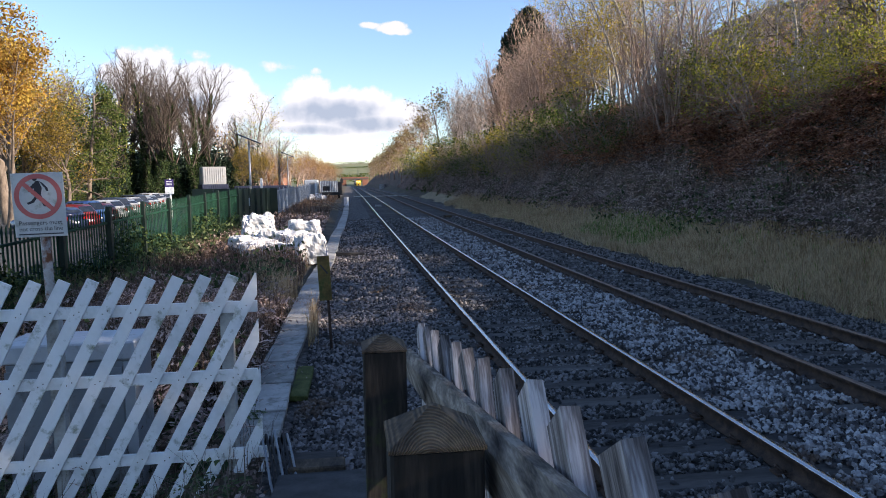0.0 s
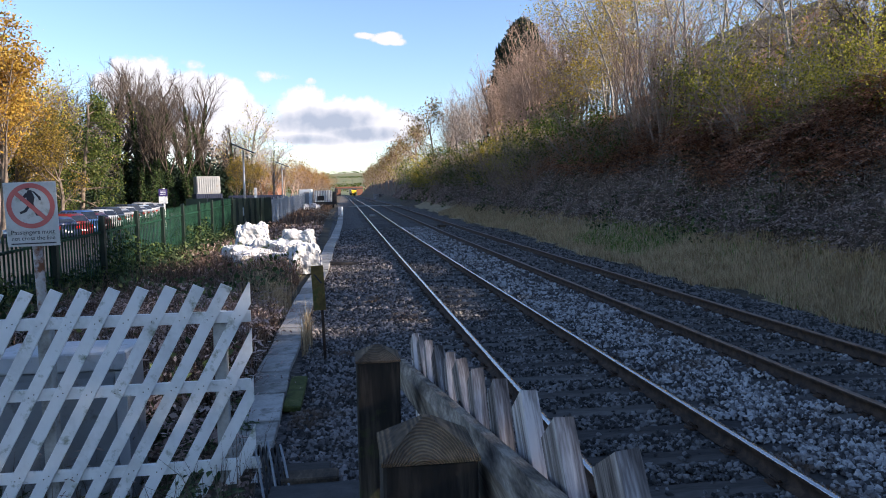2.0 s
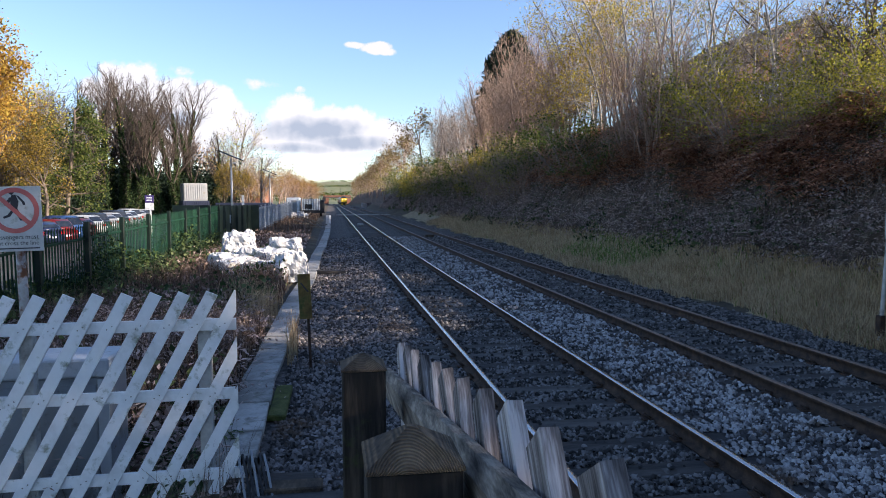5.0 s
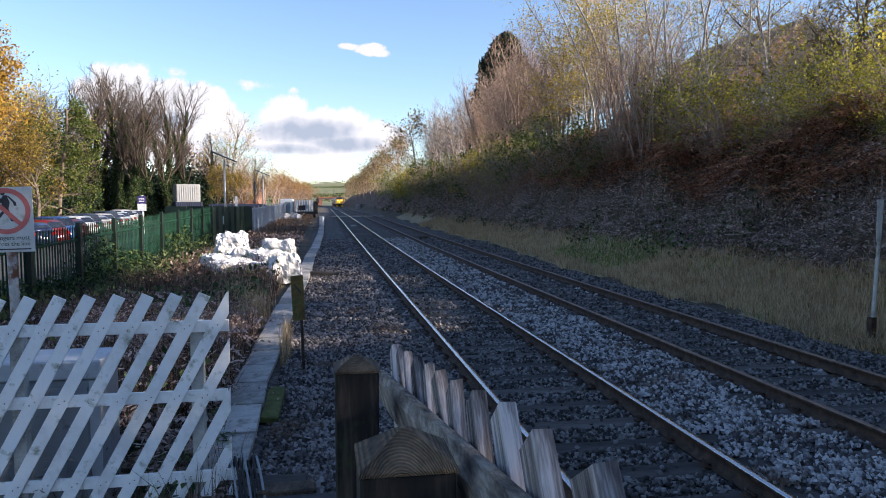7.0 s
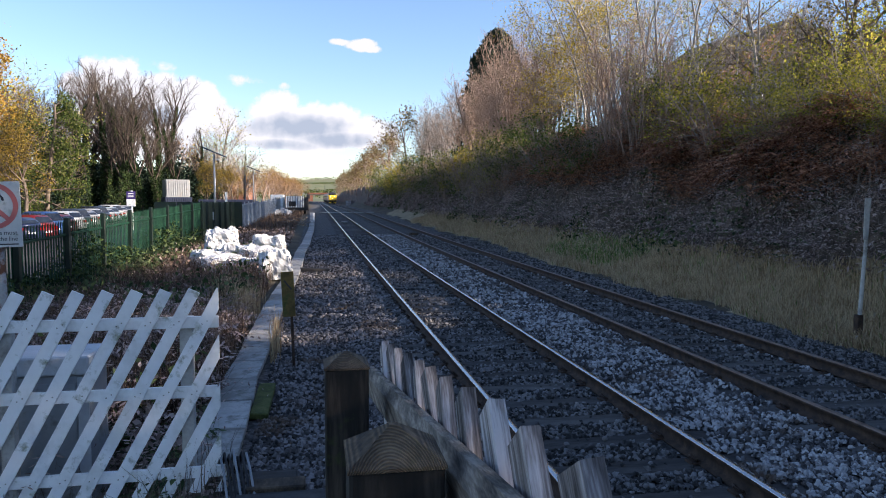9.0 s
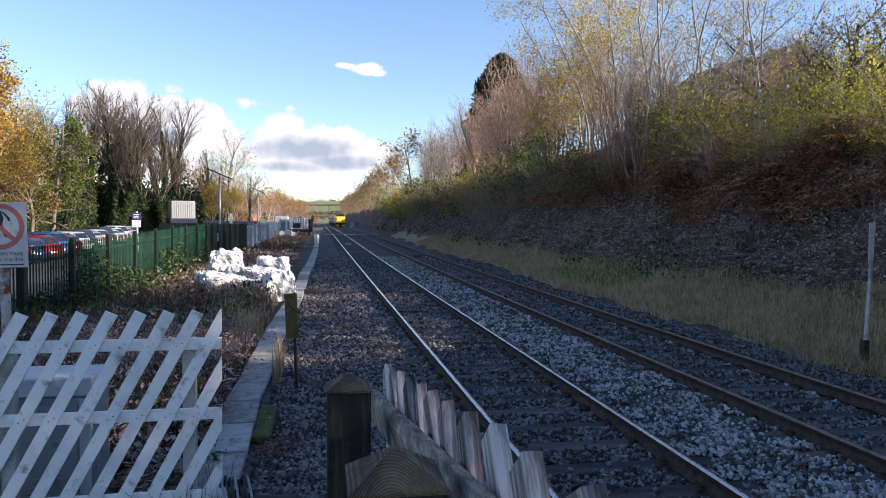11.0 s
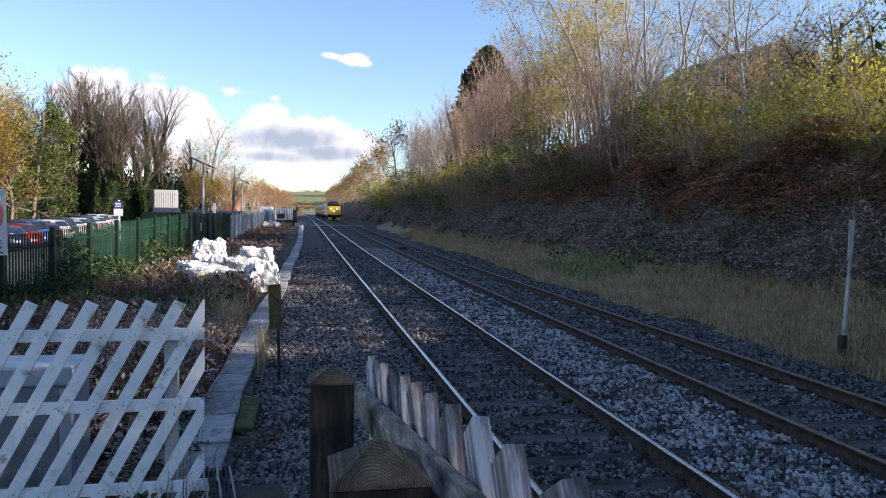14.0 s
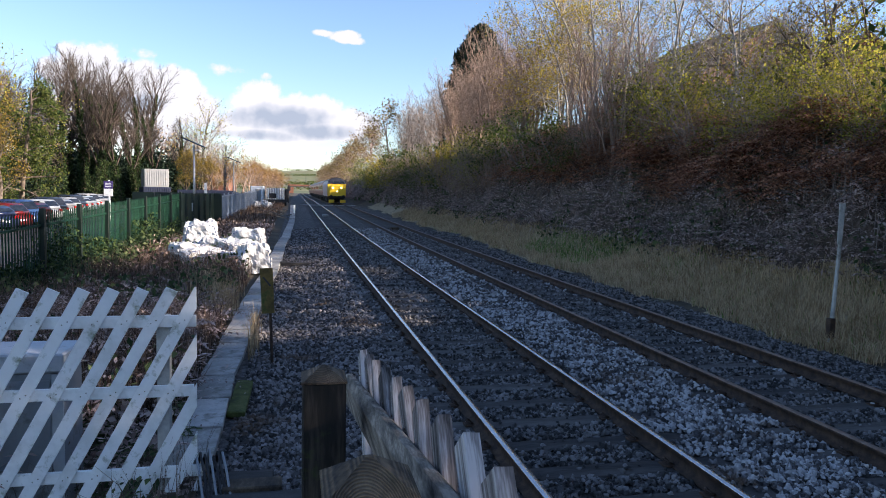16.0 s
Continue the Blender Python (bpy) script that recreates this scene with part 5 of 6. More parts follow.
def car(at, turn, colour, words, low=1.45, length=4.05):
    if words not in CAR_PAINT:
        CAR_PAINT[words] = material("paint", [tuple(c * 0.92 for c in colour), colour], 2, 0.3, bump=0, coat=0.8)
    paint = CAR_PAINT[words]
    thing = rig("car", f"parked {words} hatchback car in the car park", "car", "parked cars")
    L, h = length / 2, low
    bm = bmesh.new()
    side = [(-L, 0.25), (-L, 0.62), (-L + 0.1, 0.85), (-L + 0.35, 0.92), (-L + 0.25, 0.95), (L - 1.15, 0.9), (L - 0.15, 0.7), (L, 0.5), (L, 0.25)]
    prism(bm, side, -0.86, 0.86)
    bmesh.ops.bevel(bm, geom=list(bm.edges), offset=0.06, segments=2, affect="EDGES")
    part("body", bm, paint, thing, smooth=True)
    bm = bmesh.new()
    cabin = [(-L + 0.1, 0.86), (-L + 0.18, 1.1), (-L + 0.5, h - 0.06), (-L + 0.8, h), (L - 2.1, h), (L - 1.85, h - 0.06), (L - 1.05, 0.88)]
    prism(bm, cabin, -0.72, 0.72)
    for v in bm.verts:
        v.co.y *= 1.1 - 0.25 * max(0, v.co.z - 0.9) / 0.6
    bmesh.ops.bevel(bm, geom=list(bm.edges), offset=0.04, segments=2, affect="EDGES")
    part("cabin", bm, paint, thing, smooth=True)
    for s in (-1, 1):
        for x0, x1, rake in ((-L + 0.62, -L + 1.55, -0.12), (-L + 1.68, L - 1.95, 0.1)):
            bm = bmesh.new()
            q = [(x0, 0.98), (x1 + (0.35 if rake > 0 else 0), 0.98), (x1 - (0.02 if rake > 0 else 0), h - 0.12), (x0 + (0.0 if rake > 0 else 0.12), h - 0.12)]
            bm.faces.new([bm.verts.new((x, s * (0.805 - 0.3 * (z - 0.9) / 0.9 + 0.012), z)) for x, z in q])
            part("side_window", bm, M["car_glass"], thing, "dark side window")
    for name, q in (("rear_window", ((-L + 0.165, 1.1), (-L + 0.46, h - 0.12))), ("windscreen", ((L - 1.08, 0.93), (L - 1.78, h - 0.1)))):
        bm = bmesh.new()
        (xa, za), (xb, zb) = q
        d = -0.02 if name == "rear_window" else 0.02
        bm.faces.new([bm.verts.new(p) for p in ((xa + d, -0.62, za), (xa + d, 0.62, za), (xb + d, 0.55, zb), (xb + d, -0.55, zb))])
        part(name, bm, M["car_glass"], thing, "dark window")
    for sx in (-L + 0.75, L - 0.85):
        for sy in (-0.8, 0.8):
            bm = bmesh.new()
            tube(bm, (sx, sy - 0.09, 0.31), (sx, sy + 0.09, 0.31), 0.31, 0.31, 18)
            part("tyre", bm, M["tyre"], thing)
    for sy in (-0.66, 0.66):
        boxed("tail_lamp", (-L + 0.06, sy, 0.78), (0.12, 0.26, 0.18), M["lamp_red"], thing, "red tail lamp", bevel=0.02)
        boxed("headlamp", (L - 0.1, sy, 0.62), (0.16, 0.3, 0.13), M["lamp_clear"], thing, "clear headlamp", bevel=0.02)
    boxed("number_plate", (-L - 0.01, 0, 0.55), (0.02, 0.5, 0.11), M["white_paint"], thing)
    thing.location, thing.rotation_euler = at, (0, 0, radians(turn))
    return thing


M["car_glass"] = material("car_glass", [(0.015, 0.017, 0.02), (0.025, 0.028, 0.032)], 2, 0.08, bump=0, coat=0.6)
M["tyre"] = material("tyre", [(0.012, 0.012, 0.012), (0.025, 0.025, 0.025)], 8, 0.9, bump=0.2)
M["lamp_red"] = material("lamp_red", [(0.3, 0.01, 0.01), (0.45, 0.02, 0.02)], 4, 0.2, bump=0)
M["lamp_clear"] = material("lamp_clear", [(0.6, 0.6, 0.62), (0.75, 0.75, 0.77)], 4, 0.1, bump=0)
ROW = (("dark blue", (0.02, 0.03, 0.08)), ("red", (0.2, 0.015, 0.015)), ("blue", (0.05, 0.12, 0.3)), ("maroon", (0.16, 0.02, 0.02)), ("white", (0.6, 0.61, 0.62)), ("black", (0.03, 0.04, 0.06)),
       ("grey", (0.25, 0.26, 0.28)), ("silver", (0.4, 0.41, 0.43)), ("black", (0.03, 0.04, 0.06)), ("pale silver", (0.3, 0.31, 0.33)), ("silver-blue", (0.3, 0.36, 0.42)), ("silver", (0.4, 0.41, 0.43)),
       ("grey", (0.25, 0.26, 0.28)), ("pale silver", (0.3, 0.31, 0.33)))
for i, (words, colour) in enumerate(ROW):
    y = 44 + 3.3 * i
    x = -17.4 - 0.125 * (y - 44)
    car((x, y, float(ground_z(x, y))), 156 + 3 * math.sin(i * 2.1), colour, words, low=1.44 + 0.13 * (i % 3))
for x, y, turn, words, colour in ((-10.5, 62, 95, "pale silver", (0.5, 0.5, 0.52)), (-8.6, 70, 92, "silver", (0.4, 0.42, 0.45))):
    car((x, y, float(ground_z(x, y))), turn, colour, words, low=1.5)

# ---------------------------------------------------------------- car park furniture
M["galv"] = material("galv", [(0.3, 0.31, 0.32), (0.42, 0.43, 0.44)], 4, 0.5, 0.5, bump=0.05)
M["panel_black"] = material("panel_black", [(0.01, 0.012, 0.02), (0.02, 0.022, 0.035)], 4, 0.25, bump=0)


def solar_lamp(x, y, h, label):
    z = float(ground_z(x, y))
    t = rig("solar_lamp", label, "street lamp", "solar lamps", at=(x, y, z))
    bm = bmesh.new()
    tube(bm, (0, 0, -0.1), (0, 0, h), 0.085, 0.05, 10)
    part("pole", bm, M["galv"], t, smooth=True)
    p = boxed("solar_panel", (0, 0, 0), (1.45, 0.9, 0.06), M["panel_black"], t, "black tilted solar panel", bevel=0.004)
    p.matrix_local = pose(0, 0.05, h + 0.12, 2, 23, 0)
    boxed("lamp_head", (0.25, -0.35, h - 0.35), (0.22, 0.5, 0.09), M["galv"], t, bevel=0.02)
    boxed("battery_box", (0, -0.14, 1.1), (0.3, 0.16, 0.5), M["galv"], t, bevel=0.01)


solar_lamp(-5.95, 45, 4.85, "grey pole lamp with a black solar panel by the car park")
solar_lamp(-6.1, 75, 5.0, "grey pole lamp with a black solar panel further along the path")
ns = rig("information_sign", "purple and white information sign on a white pole", "sign", at=(-9.1, 38, float(ground_z(-9.1, 38))))
M["purple"] = material("purple", [(0.04, 0.025, 0.12), (0.06, 0.04, 0.17)], 3, 0.4, bump=0)
bm = bmesh.new()
tube(bm, (0.03, 0.05, -0.1), (0.03, 0.05, 2.95), 0.045, 0.045, 10)
part("pole", bm, M["white_paint"], ns, smooth=True)
boxed("upper_panel", (0, 0, 2.72), (0.42, 0.03, 0.38), M["purple"], ns, "purple panel", bevel=0.004)
boxed("lower_panel", (0, 0, 2.34), (0.42, 0.03, 0.36), M["white_paint"], ns, "white panel", bevel=0.004)
for k in range(3):
    boxed("text_bar", (0, -0.018, 2.8 - 0.08 * k), (0.26, 0.004, 0.03), M["white_paint"], ns)


def container(at, size, mat, label, turn):
    t = rig("container", label, "container", "stacked containers", at=at)
    t.rotation_euler = (0, 0, radians(turn))
    w, d, h = size
    boxed("shell", (0, 0, h / 2), (w, d, h), mat, t, bevel=0.02)
    for k in range(int(w / 0.28)):
        boxed("rib", (-w / 2 + 0.14 + k * 0.28, -d / 2 - 0.02, h / 2), (0.12, 0.05, h - 0.3), mat, t, bevel=0.015)
    for k in range(int(d / 0.28)):
        boxed("rib", (w / 2 + 0.02, -d / 2 + 0.14 + k * 0.28, h / 2), (0.05, 0.12, h - 0.3), mat, t, bevel=0.015)
    return t


M["cont_white"] = material("cont_white", [(0.26, 0.27, 0.27), (0.34, 0.35, 0.35)], 1.5, 0.6, bump=0.05, stain=((0.25, 0.2, 0.15), 0.2, 1.5))
M["cont_navy"] = material("cont_navy", [(0.012, 0.018, 0.04), (0.02, 0.028, 0.06)], 1.5, 0.6, bump=0.05)
cz = float(ground_z(-19, 100))
container((-18.6, 102, cz), (3.4, 6.0, 2.5 + 0.0), M["cont_navy"], "dark navy steel container used as a base", 16)
container((-18.6, 102, cz + 2.5), (3.0, 5.2, 2.35), M["cont_white"], "pale grey corrugated container stacked on a dark one", 16)
container((-12.5, 108, float(ground_z(-12.5, 108))), (8.0, 3.0, 2.2), M["cont_navy"], "dark navy steel container beside the path", 4)

# small signs and white panels over the hoarding
for x, y, w in ((-9.6, 60, 1.7), (-8.3, 62, 0.9)):
    t = rig("notice_board", "white notice board on two short legs", "notice board", at=(x, y, float(ground_z(x, y))))
    boxed("board", (0, 0, 1.65), (w, 0.05, 0.35), M["white_paint"], t, bevel=0.006)
    for s in (-1, 1):
        boxed("leg", (s * w * 0.4, 0.04, 0.75), (0.06, 0.06, 1.5), M["galv"], t)
wp = rig("marker_post", "white timber post beside the path", "post", at=(-7.3, 62, float(ground_z(-7.3, 62))))
boxed("shaft", (0, 0, 1.4), (0.2, 0.12, 2.8), M["white_paint"], wp, bevel=0.01)

# mesh fence running on to the yard
mf = rig("mesh_fence", "blue-grey steel mesh fence beside the yard", "fence")
M["mesh_blue"] = material("mesh_blue", [(0.16, 0.2, 0.26), (0.24, 0.28, 0.34)], 2, 0.5, 0.3, bump=0.05)
for k in range(14):
    y = 50 + k * 3.2
    x = -5.0 + 0.012 * k
    z = float(ground_z(x, y))
    boxed("fence_post", (x, y, z + 0.95), (0.07, 0.07, 2.0), M["mesh_blue"], mf)
    for j in range(24):
        if k + j == 0:
            bar = boxed("bar", (0, 0, 0.9), (0.02, 0.03, 1.75), M["mesh_blue"], mf)
            bar.location = (x, y + 0.1, z + 0.05)
        else:
            again(bar, mf, (x, y + 0.13 * j + 0.1, z + 0.05))
    for h in (0.25, 1.75):
        boxed("cross_rail", (x, y + 1.6, z + h), (0.03, 3.1, 0.04), M["mesh_blue"], mf)

# ---------------------------------------------------------------- yard trailer and white sacks
tr = rig("crate_trailer", "low dark trailer with a white slatted crate in the yard", "trailer", at=(-2.3, 95, float(ground_z(-2.3, 95))))
M["black_paint"] = material("black_paint", [(0.012, 0.012, 0.013), (0.025, 0.025, 0.027)], 3, 0.6, bump=0.1)
boxed("chassis", (0, 0, 0.62), (2.9, 4.0, 0.35), M["black_paint"], tr, bevel=0.02)
boxed("crate", (-0.15, 0, 1.55), (2.3, 3.4, 1.45), M["cab_grey"], tr, bevel=0.02)
for k in range(11):
    boxed("slat", (-1.2 + 0.21 * k, -1.73, 1.55), (0.09, 0.05, 1.45), M["white_paint"], tr, bevel=0.006)
# solid black block painted as the shade inside an opening; the crate is uncut
boxed("opening", (-0.5, -1.78, 1.3), (0.9, 0.06, 0.6), M["black_paint"], tr)
boxed("canopy", (1.3, 0, 1.3), (0.5, 3.6, 1.7), M["black_paint"], tr, bevel=0.1)
for s in (-1.1, 1.1):
    for yy in (-1.0, 1.0):
        bm = bmesh.new()
        tube(bm, (s - 0.12, yy, 0.33), (s + 0.12, yy, 0.33), 0.33, 0.33, 18)
        part("tyre", bm, M["tyre"], tr)
van = rig("white_cabin", "white site cabin standing beside the trailer", "cabin", at=(-4.75, 96, float(ground_z(-4.75, 96))))
boxed("body", (0, 0, 1.25), (1.7, 3.5, 2.4), M["white_paint"], van, bevel=0.08)
boxed("door", (0.1, -1.76, 1.15), (0.7, 0.03, 1.9), M["cont_white"], van, bevel=0.01)
for i, (x, y, s) in enumerate(((-3.6, 88, 0.8), (-4.4, 87, 0.7), (-3.0, 84, 0.7))):
    bulk_bag((x, y, float(ground_z(x, y)) - 0.05), (s, s, s), 20 + i, 15 * i, "small slumped white bulk bag in the yard")
rng = np.random.default_rng(51)
for i in range(7):
    x, y = rng.uniform(-2.6, -0.8), rng.uniform(45, 86)
    z = float(ground_z(x, y)) + 0.1
    bm = bmesh.new()
    a = rng.uniform(0, 3.14)
    d = Vector((math.cos(a) * 0.9, math.sin(a) * 0.9, rng.uniform(0.1, 0.8)))
    tube(bm, (-d.x, -d.y, 0), (d.x, d.y, d.z), 0.05, 0.04, 6)
    t = tagged(part("timber_offcut", bm, M["rail_wood"]), "grey timber offcut lying on rough ground", "timber", "timber offcuts")
    t.location = (x, y, z)

lb = rig("line_marker", "short white topped post beside the trough", "post", at=(-0.05, 68, float(ground_z(-0.05, 68))))
boxed("shaft", (0, 0, 0.4), (0.16, 0.1, 0.9), M["white_paint"], lb, bevel=0.02)
lb2 = rig("signal_post", "dark trackside post with a small cabinet", "post", at=(-1.0, 118, float(ground_z(-1, 118))))
boxed("shaft", (0, 0, 1.4), (0.18, 0.18, 2.9), M["black_paint"], lb2)
boxed("head", (0.05, -0.1, 2.3), (0.5, 0.3, 0.7), M["black_paint"], lb2, bevel=0.02)

# ---------------------------------------------------------------- houses
M["brick"] = material("brick", [(0.13, 0.055, 0.035), (0.22, 0.095, 0.06), (0.27, 0.13, 0.085)], 3, 0.9, bump=0.3)
M["roof_tile"] = material("roof_tile", [(0.05, 0.04, 0.035), (0.09, 0.07, 0.06), (0.12, 0.095, 0.08)], 2.5, 0.85, bump=0.5, bump_scale=8)
M["glass"] = material("glass", [(0.1, 0.14, 0.2), (0.2, 0.26, 0.34)], 1, 0.05, bump=0, coat=1.0)


def house(at, size, ridge, turn, label, chimney=True):
    w, d, h = size
    t = rig("house", label, "house", "houses", at=at)
    t.rotation_euler = (0, 0, radians(turn))
    bm = bmesh.new()
    prism(bm, [(-w / 2, 0), (w / 2, 0), (w / 2, h), (0, h + ridge), (-w / 2, h)], -d / 2, d / 2)
    part("wall", bm, M["brick"], t, "red brick wall")
    for s in (-1, 1):
        slope = math.atan2(ridge, w / 2)
        run = math.hypot(w / 2, ridge) + 0.45
        bm = bmesh.new()
        box(bm, (0, 0, 0), (run, d + 0.8, 0.12), 0.01)
        o = part("roof", bm, M["roof_tile"], t, "dark tiled roof slope")
        o.matrix_local = Matrix.Translation((s * (w / 4 + 0.18), 0, h + ridge / 2 + 0.0)) @ Matrix.Rotation(s * slope, 4, "Y")
    for x in (-w * 0.25, w * 0.25):
        win = boxed("window", (x, -d / 2 - 0.02, h - 0.9), (1.5, 0.1, 1.2), M["white_paint"], t, "white framed window", bevel=0.01)
        boxed("pane", (x, -d / 2 - 0.075, h - 0.9), (1.3, 0.02, 1.0), M["glass"], win)
    if chimney:
        boxed("chimney", (0, d * 0.3, h + ridge + 0.3), (0.6, 0.9, 1.6), M["brick"], t, bevel=0.02)


house((27.5, 43, 5.0), (11, 9, 4.2), 3.6, 8, "brick house with dark tiled gable roof above the bank", chimney=False)
house((41, 48, 5.0), (9, 9, 5.6), 3.4, -20, "tall brick house with dark tiled roof above the bank")
house((-24, 215, float(ground_z(-24, 215))), (12, 20, 5.5), 3.5, 0, "distant brick house with long tiled roof among trees")
house((-62, 115, float(ground_z(-62, 115))), (10, 9, 5), 3, 30, "distant brick house behind the car park trees")

# ---------------------------------------------------------------- bridge
br = rig("road_bridge", "brick road bridge with a flat deck across the railway", "bridge", at=(0, 432, 0.3))
boxed("deck", (4.2, 0, 3.9), (16.5, 7, 0.8), M["roof_tile"], br, bevel=0.02)
boxed("parapet", (4.2, -3.3, 4.7), (16.5, 0.35, 0.8), M["brick"], br)
for x in (-2.6, 10.6):
    boxed("abutment", (x, 0, 1.75), (3.6, 7, 3.5), M["brick"], br)
fn = rig("lineside_fence", "pale timber fence panels beside the distant line", "fence", at=(8.6, 190, float(ground_z(8.6, 190))))
for k in range(6):
    boxed("panel", (k * 0.75, k * 1.2, 0.7), (0.7, 0.06, 1.3), M["grey_wood"], fn, bevel=0.01)
poplar = tree("poplar", "slim upright poplar on the far hillside", 41, COPPICE, 18, 0.15, M["twig_grey"], stems=3, splay=0.04)
poplar.location = (20, 620, float(ground_z(20, 620)))

# ---------------------------------------------------------------- clouds
def cloud_sheet():
    """A far sheet of broken cumulus; its gaps are clear."""
    m = bpy.data.materials.new("cloud")
    m.use_nodes = True
    t = m.node_tree
    n, link = t.nodes, t.links.new
    n.remove(n["Principled BSDF"])
    tc = n.new("ShaderNodeTexCoord")
    sep = n.new("ShaderNodeSeparateXYZ")
    link(tc.outputs["Object"], sep.inputs[0])
    warp = n.new("ShaderNodeTexNoise")
    warp.inputs["Scale"].default_value, warp.inputs["Detail"].default_value, warp.inputs["Roughness"].default_value = 0.013, 11, 0.62
    link(tc.outputs["Object"], warp.inputs["Vector"])

    def op(kind, a, b=None, c=None):
        q = n.new("ShaderNodeMath")
        q.operation = kind
        for i, s in enumerate((a, b, c)):
            if s is None:
                continue
            if isinstance(s, (int, float)):
                q.inputs[i].default_value = s
            else:
                link(s, q.inputs[i])
        return q.outputs[0]

    x, z = sep.outputs["X"], sep.outputs["Z"]

    def blobs(rows):
        """The highest of a set of soft ellipses: centre x, centre z, half width, half height, weight."""
        total = None
        for cx_, cz_, rx_, rz_, wt in rows:
            dx = op("DIVIDE", op("SUBTRACT", x, cx_), rx_)
            dz = op("DIVIDE", op("SUBTRACT", z, cz_), rz_)
            r = op("ADD", op("MULTIPLY", dx, dx), op("MULTIPLY", dz, dz))
            val = op("MAXIMUM", op("MULTIPLY", op("SUBTRACT", 1.0, r), wt), -1.0)
            total = val if total is None else op("MAXIMUM", total, val)
        return total

    field = op("ADD", blobs(CLOUDS), op("MULTIPLY", op("SUBTRACT", warp.outputs["Fac"], 0.5), 2.6))
    alpha = n.new("ShaderNodeMapRange")
    alpha.interpolation_type = "SMOOTHSTEP"
    alpha.inputs["From Min"].default_value, alpha.inputs["From Max"].default_value = -0.05, 0.5
    link(field, alpha.inputs["Value"])
    # underside shade painted into the glow colour: grey ellipses where the cloud is thick
    low = n.new("ShaderNodeTexNoise")
    low.inputs["Scale"].default_value, low.inputs["Detail"].default_value = 0.014, 7
    link(tc.outputs["Object"], low.inputs["Vector"])
    shade = op("ADD", blobs(GREYS), op("MULTIPLY", op("SUBTRACT", low.outputs["Fac"], 0.5), 2.2))
    ramp = n.new("ShaderNodeValToRGB")
    ramp.color_ramp.elements[0].position, ramp.color_ramp.elements[0].color = 0.0, (1.0, 0.98, 0.95, 1)
    ramp.color_ramp.elements[1].position, ramp.color_ramp.elements[1].color = 1.0, (0.5, 0.56, 0.64, 1)
    link(shade, ramp.inputs["Fac"])
    em = n.new("ShaderNodeEmission")
    link(ramp.outputs["Color"], em.inputs["Color"])
    em.inputs["Strength"].default_value = 0.365
    tr_ = n.new("ShaderNodeBsdfTransparent")
    mix = n.new("ShaderNodeMixShader")
    link(op("MULTIPLY", alpha.outputs[0], 0.96), mix.inputs[0])
    link(tr_.outputs[0], mix.inputs[1])
    link(em.outputs[0], mix.inputs[2])
    link(mix.outputs[0], n["Material Output"].inputs["Surface"])
    return m


CLOUDS = ((-121, 293, 100, 80, 1.2), (-17, 244, 240, 92, 1.2), (159, 230, 150, 64, 1.1), (62, 283, 120, 52, 1), (-152, 226, 120, 66, 1), (-19, 185, 220, 28, 0.8),
          (-653, 386, 130, 84, 1.2), (-752, 367, 60, 50, 0.8), (-539, 321, 150, 110, 1.2), (-410, 331, 110, 84, 1.2), (-339, 274, 100, 80, 1.1), (-580, 237, 260, 120, 1.1),
          (166, 531, 64, 24, 1.0), (98, 538, 48, 14, 0.7), (208, 520, 32, 16, 0.7), (-497, 436, 50, 18, 0.3), (-231, 399, 70, 18, 0.25), (-99, 384, 24, 12, 0.35), (-212, 136, 140, 20, 0.4))
GREYS = ((-36, 245, 190, 50, 1.1), (60, 207, 160, 34, 1), (-171, 239, 70, 34, 0.9), (-523, 274, 130, 44, 1), (-96, 185, 140, 22, 0.9))
v = np.array([(-2200, 2900, 40), (2200, 2900, 40), (2200, 2900, 1500), (-2200, 2900, 1500)])
backdrop = tagged(arrays("backdrop", v - np.array([0, 2900, 0]), [(0, 1, 2, 3)], cloud_sheet()), "broken white cumulus clouds over the valley", "clouds", kind="structure")
backdrop.location = (0, 2900, 0)
backdrop.scale = (1.16, 1, 1.16)

# cables lying beside the end of the white fence
cb = rig("cable_bundle", "bundle of dark cables bent over by the fence end", "cables")
rng = np.random.default_rng(61)
for k in range(7):
    bm = bmesh.new()
    x0 = -0.74 + 0.035 * k
    pts = [(x0 - 0.1, 6.2, -0.2), (x0 - 0.05, 6.0, 0.02 + rng.uniform(-0.03, 0.05)), (x0, 5.8, -0.04), (x0 + 0.06, 5.55, -0.2), (x0 + rng.uniform(0.05, 0.2), 5.1, -0.22)]
    for p, q in zip(pts, pts[1:]):
        tube(bm, p, q, 0.011, 0.011, 6)
    part("cable", bm, M["black_paint"] if k % 3 else M["cab_grey"], cb)


# ---------------------------------------------------------------- train
M["loco_yellow"] = material("loco_yellow", [(0.8, 0.5, 0.02), (0.88, 0.57, 0.03)], 2, 0.4, bump=0.03, coat=0.3)
M["loco_dark"] = material("loco_dark", [(0.02, 0.022, 0.03), (0.035, 0.038, 0.05)], 2, 0.5, bump=0.05)
M["loco_side"] = material("loco_side", [(0.45, 0.46, 0.5), (0.56, 0.57, 0.6)], 2, 0.4, bump=0.03)
M["maroon"] = material("maroon", [(0.16, 0.06, 0.06), (0.22, 0.085, 0.08)], 2, 0.35, bump=0.03)
M["cream"] = material("cream", [(0.55, 0.5, 0.4), (0.62, 0.57, 0.46)], 2, 0.4, bump=0.03)
M["coach_roof"] = material("coach_roof", [(0.3, 0.3, 0.31), (0.4, 0.4, 0.41)], 2, 0.6, bump=0.05)
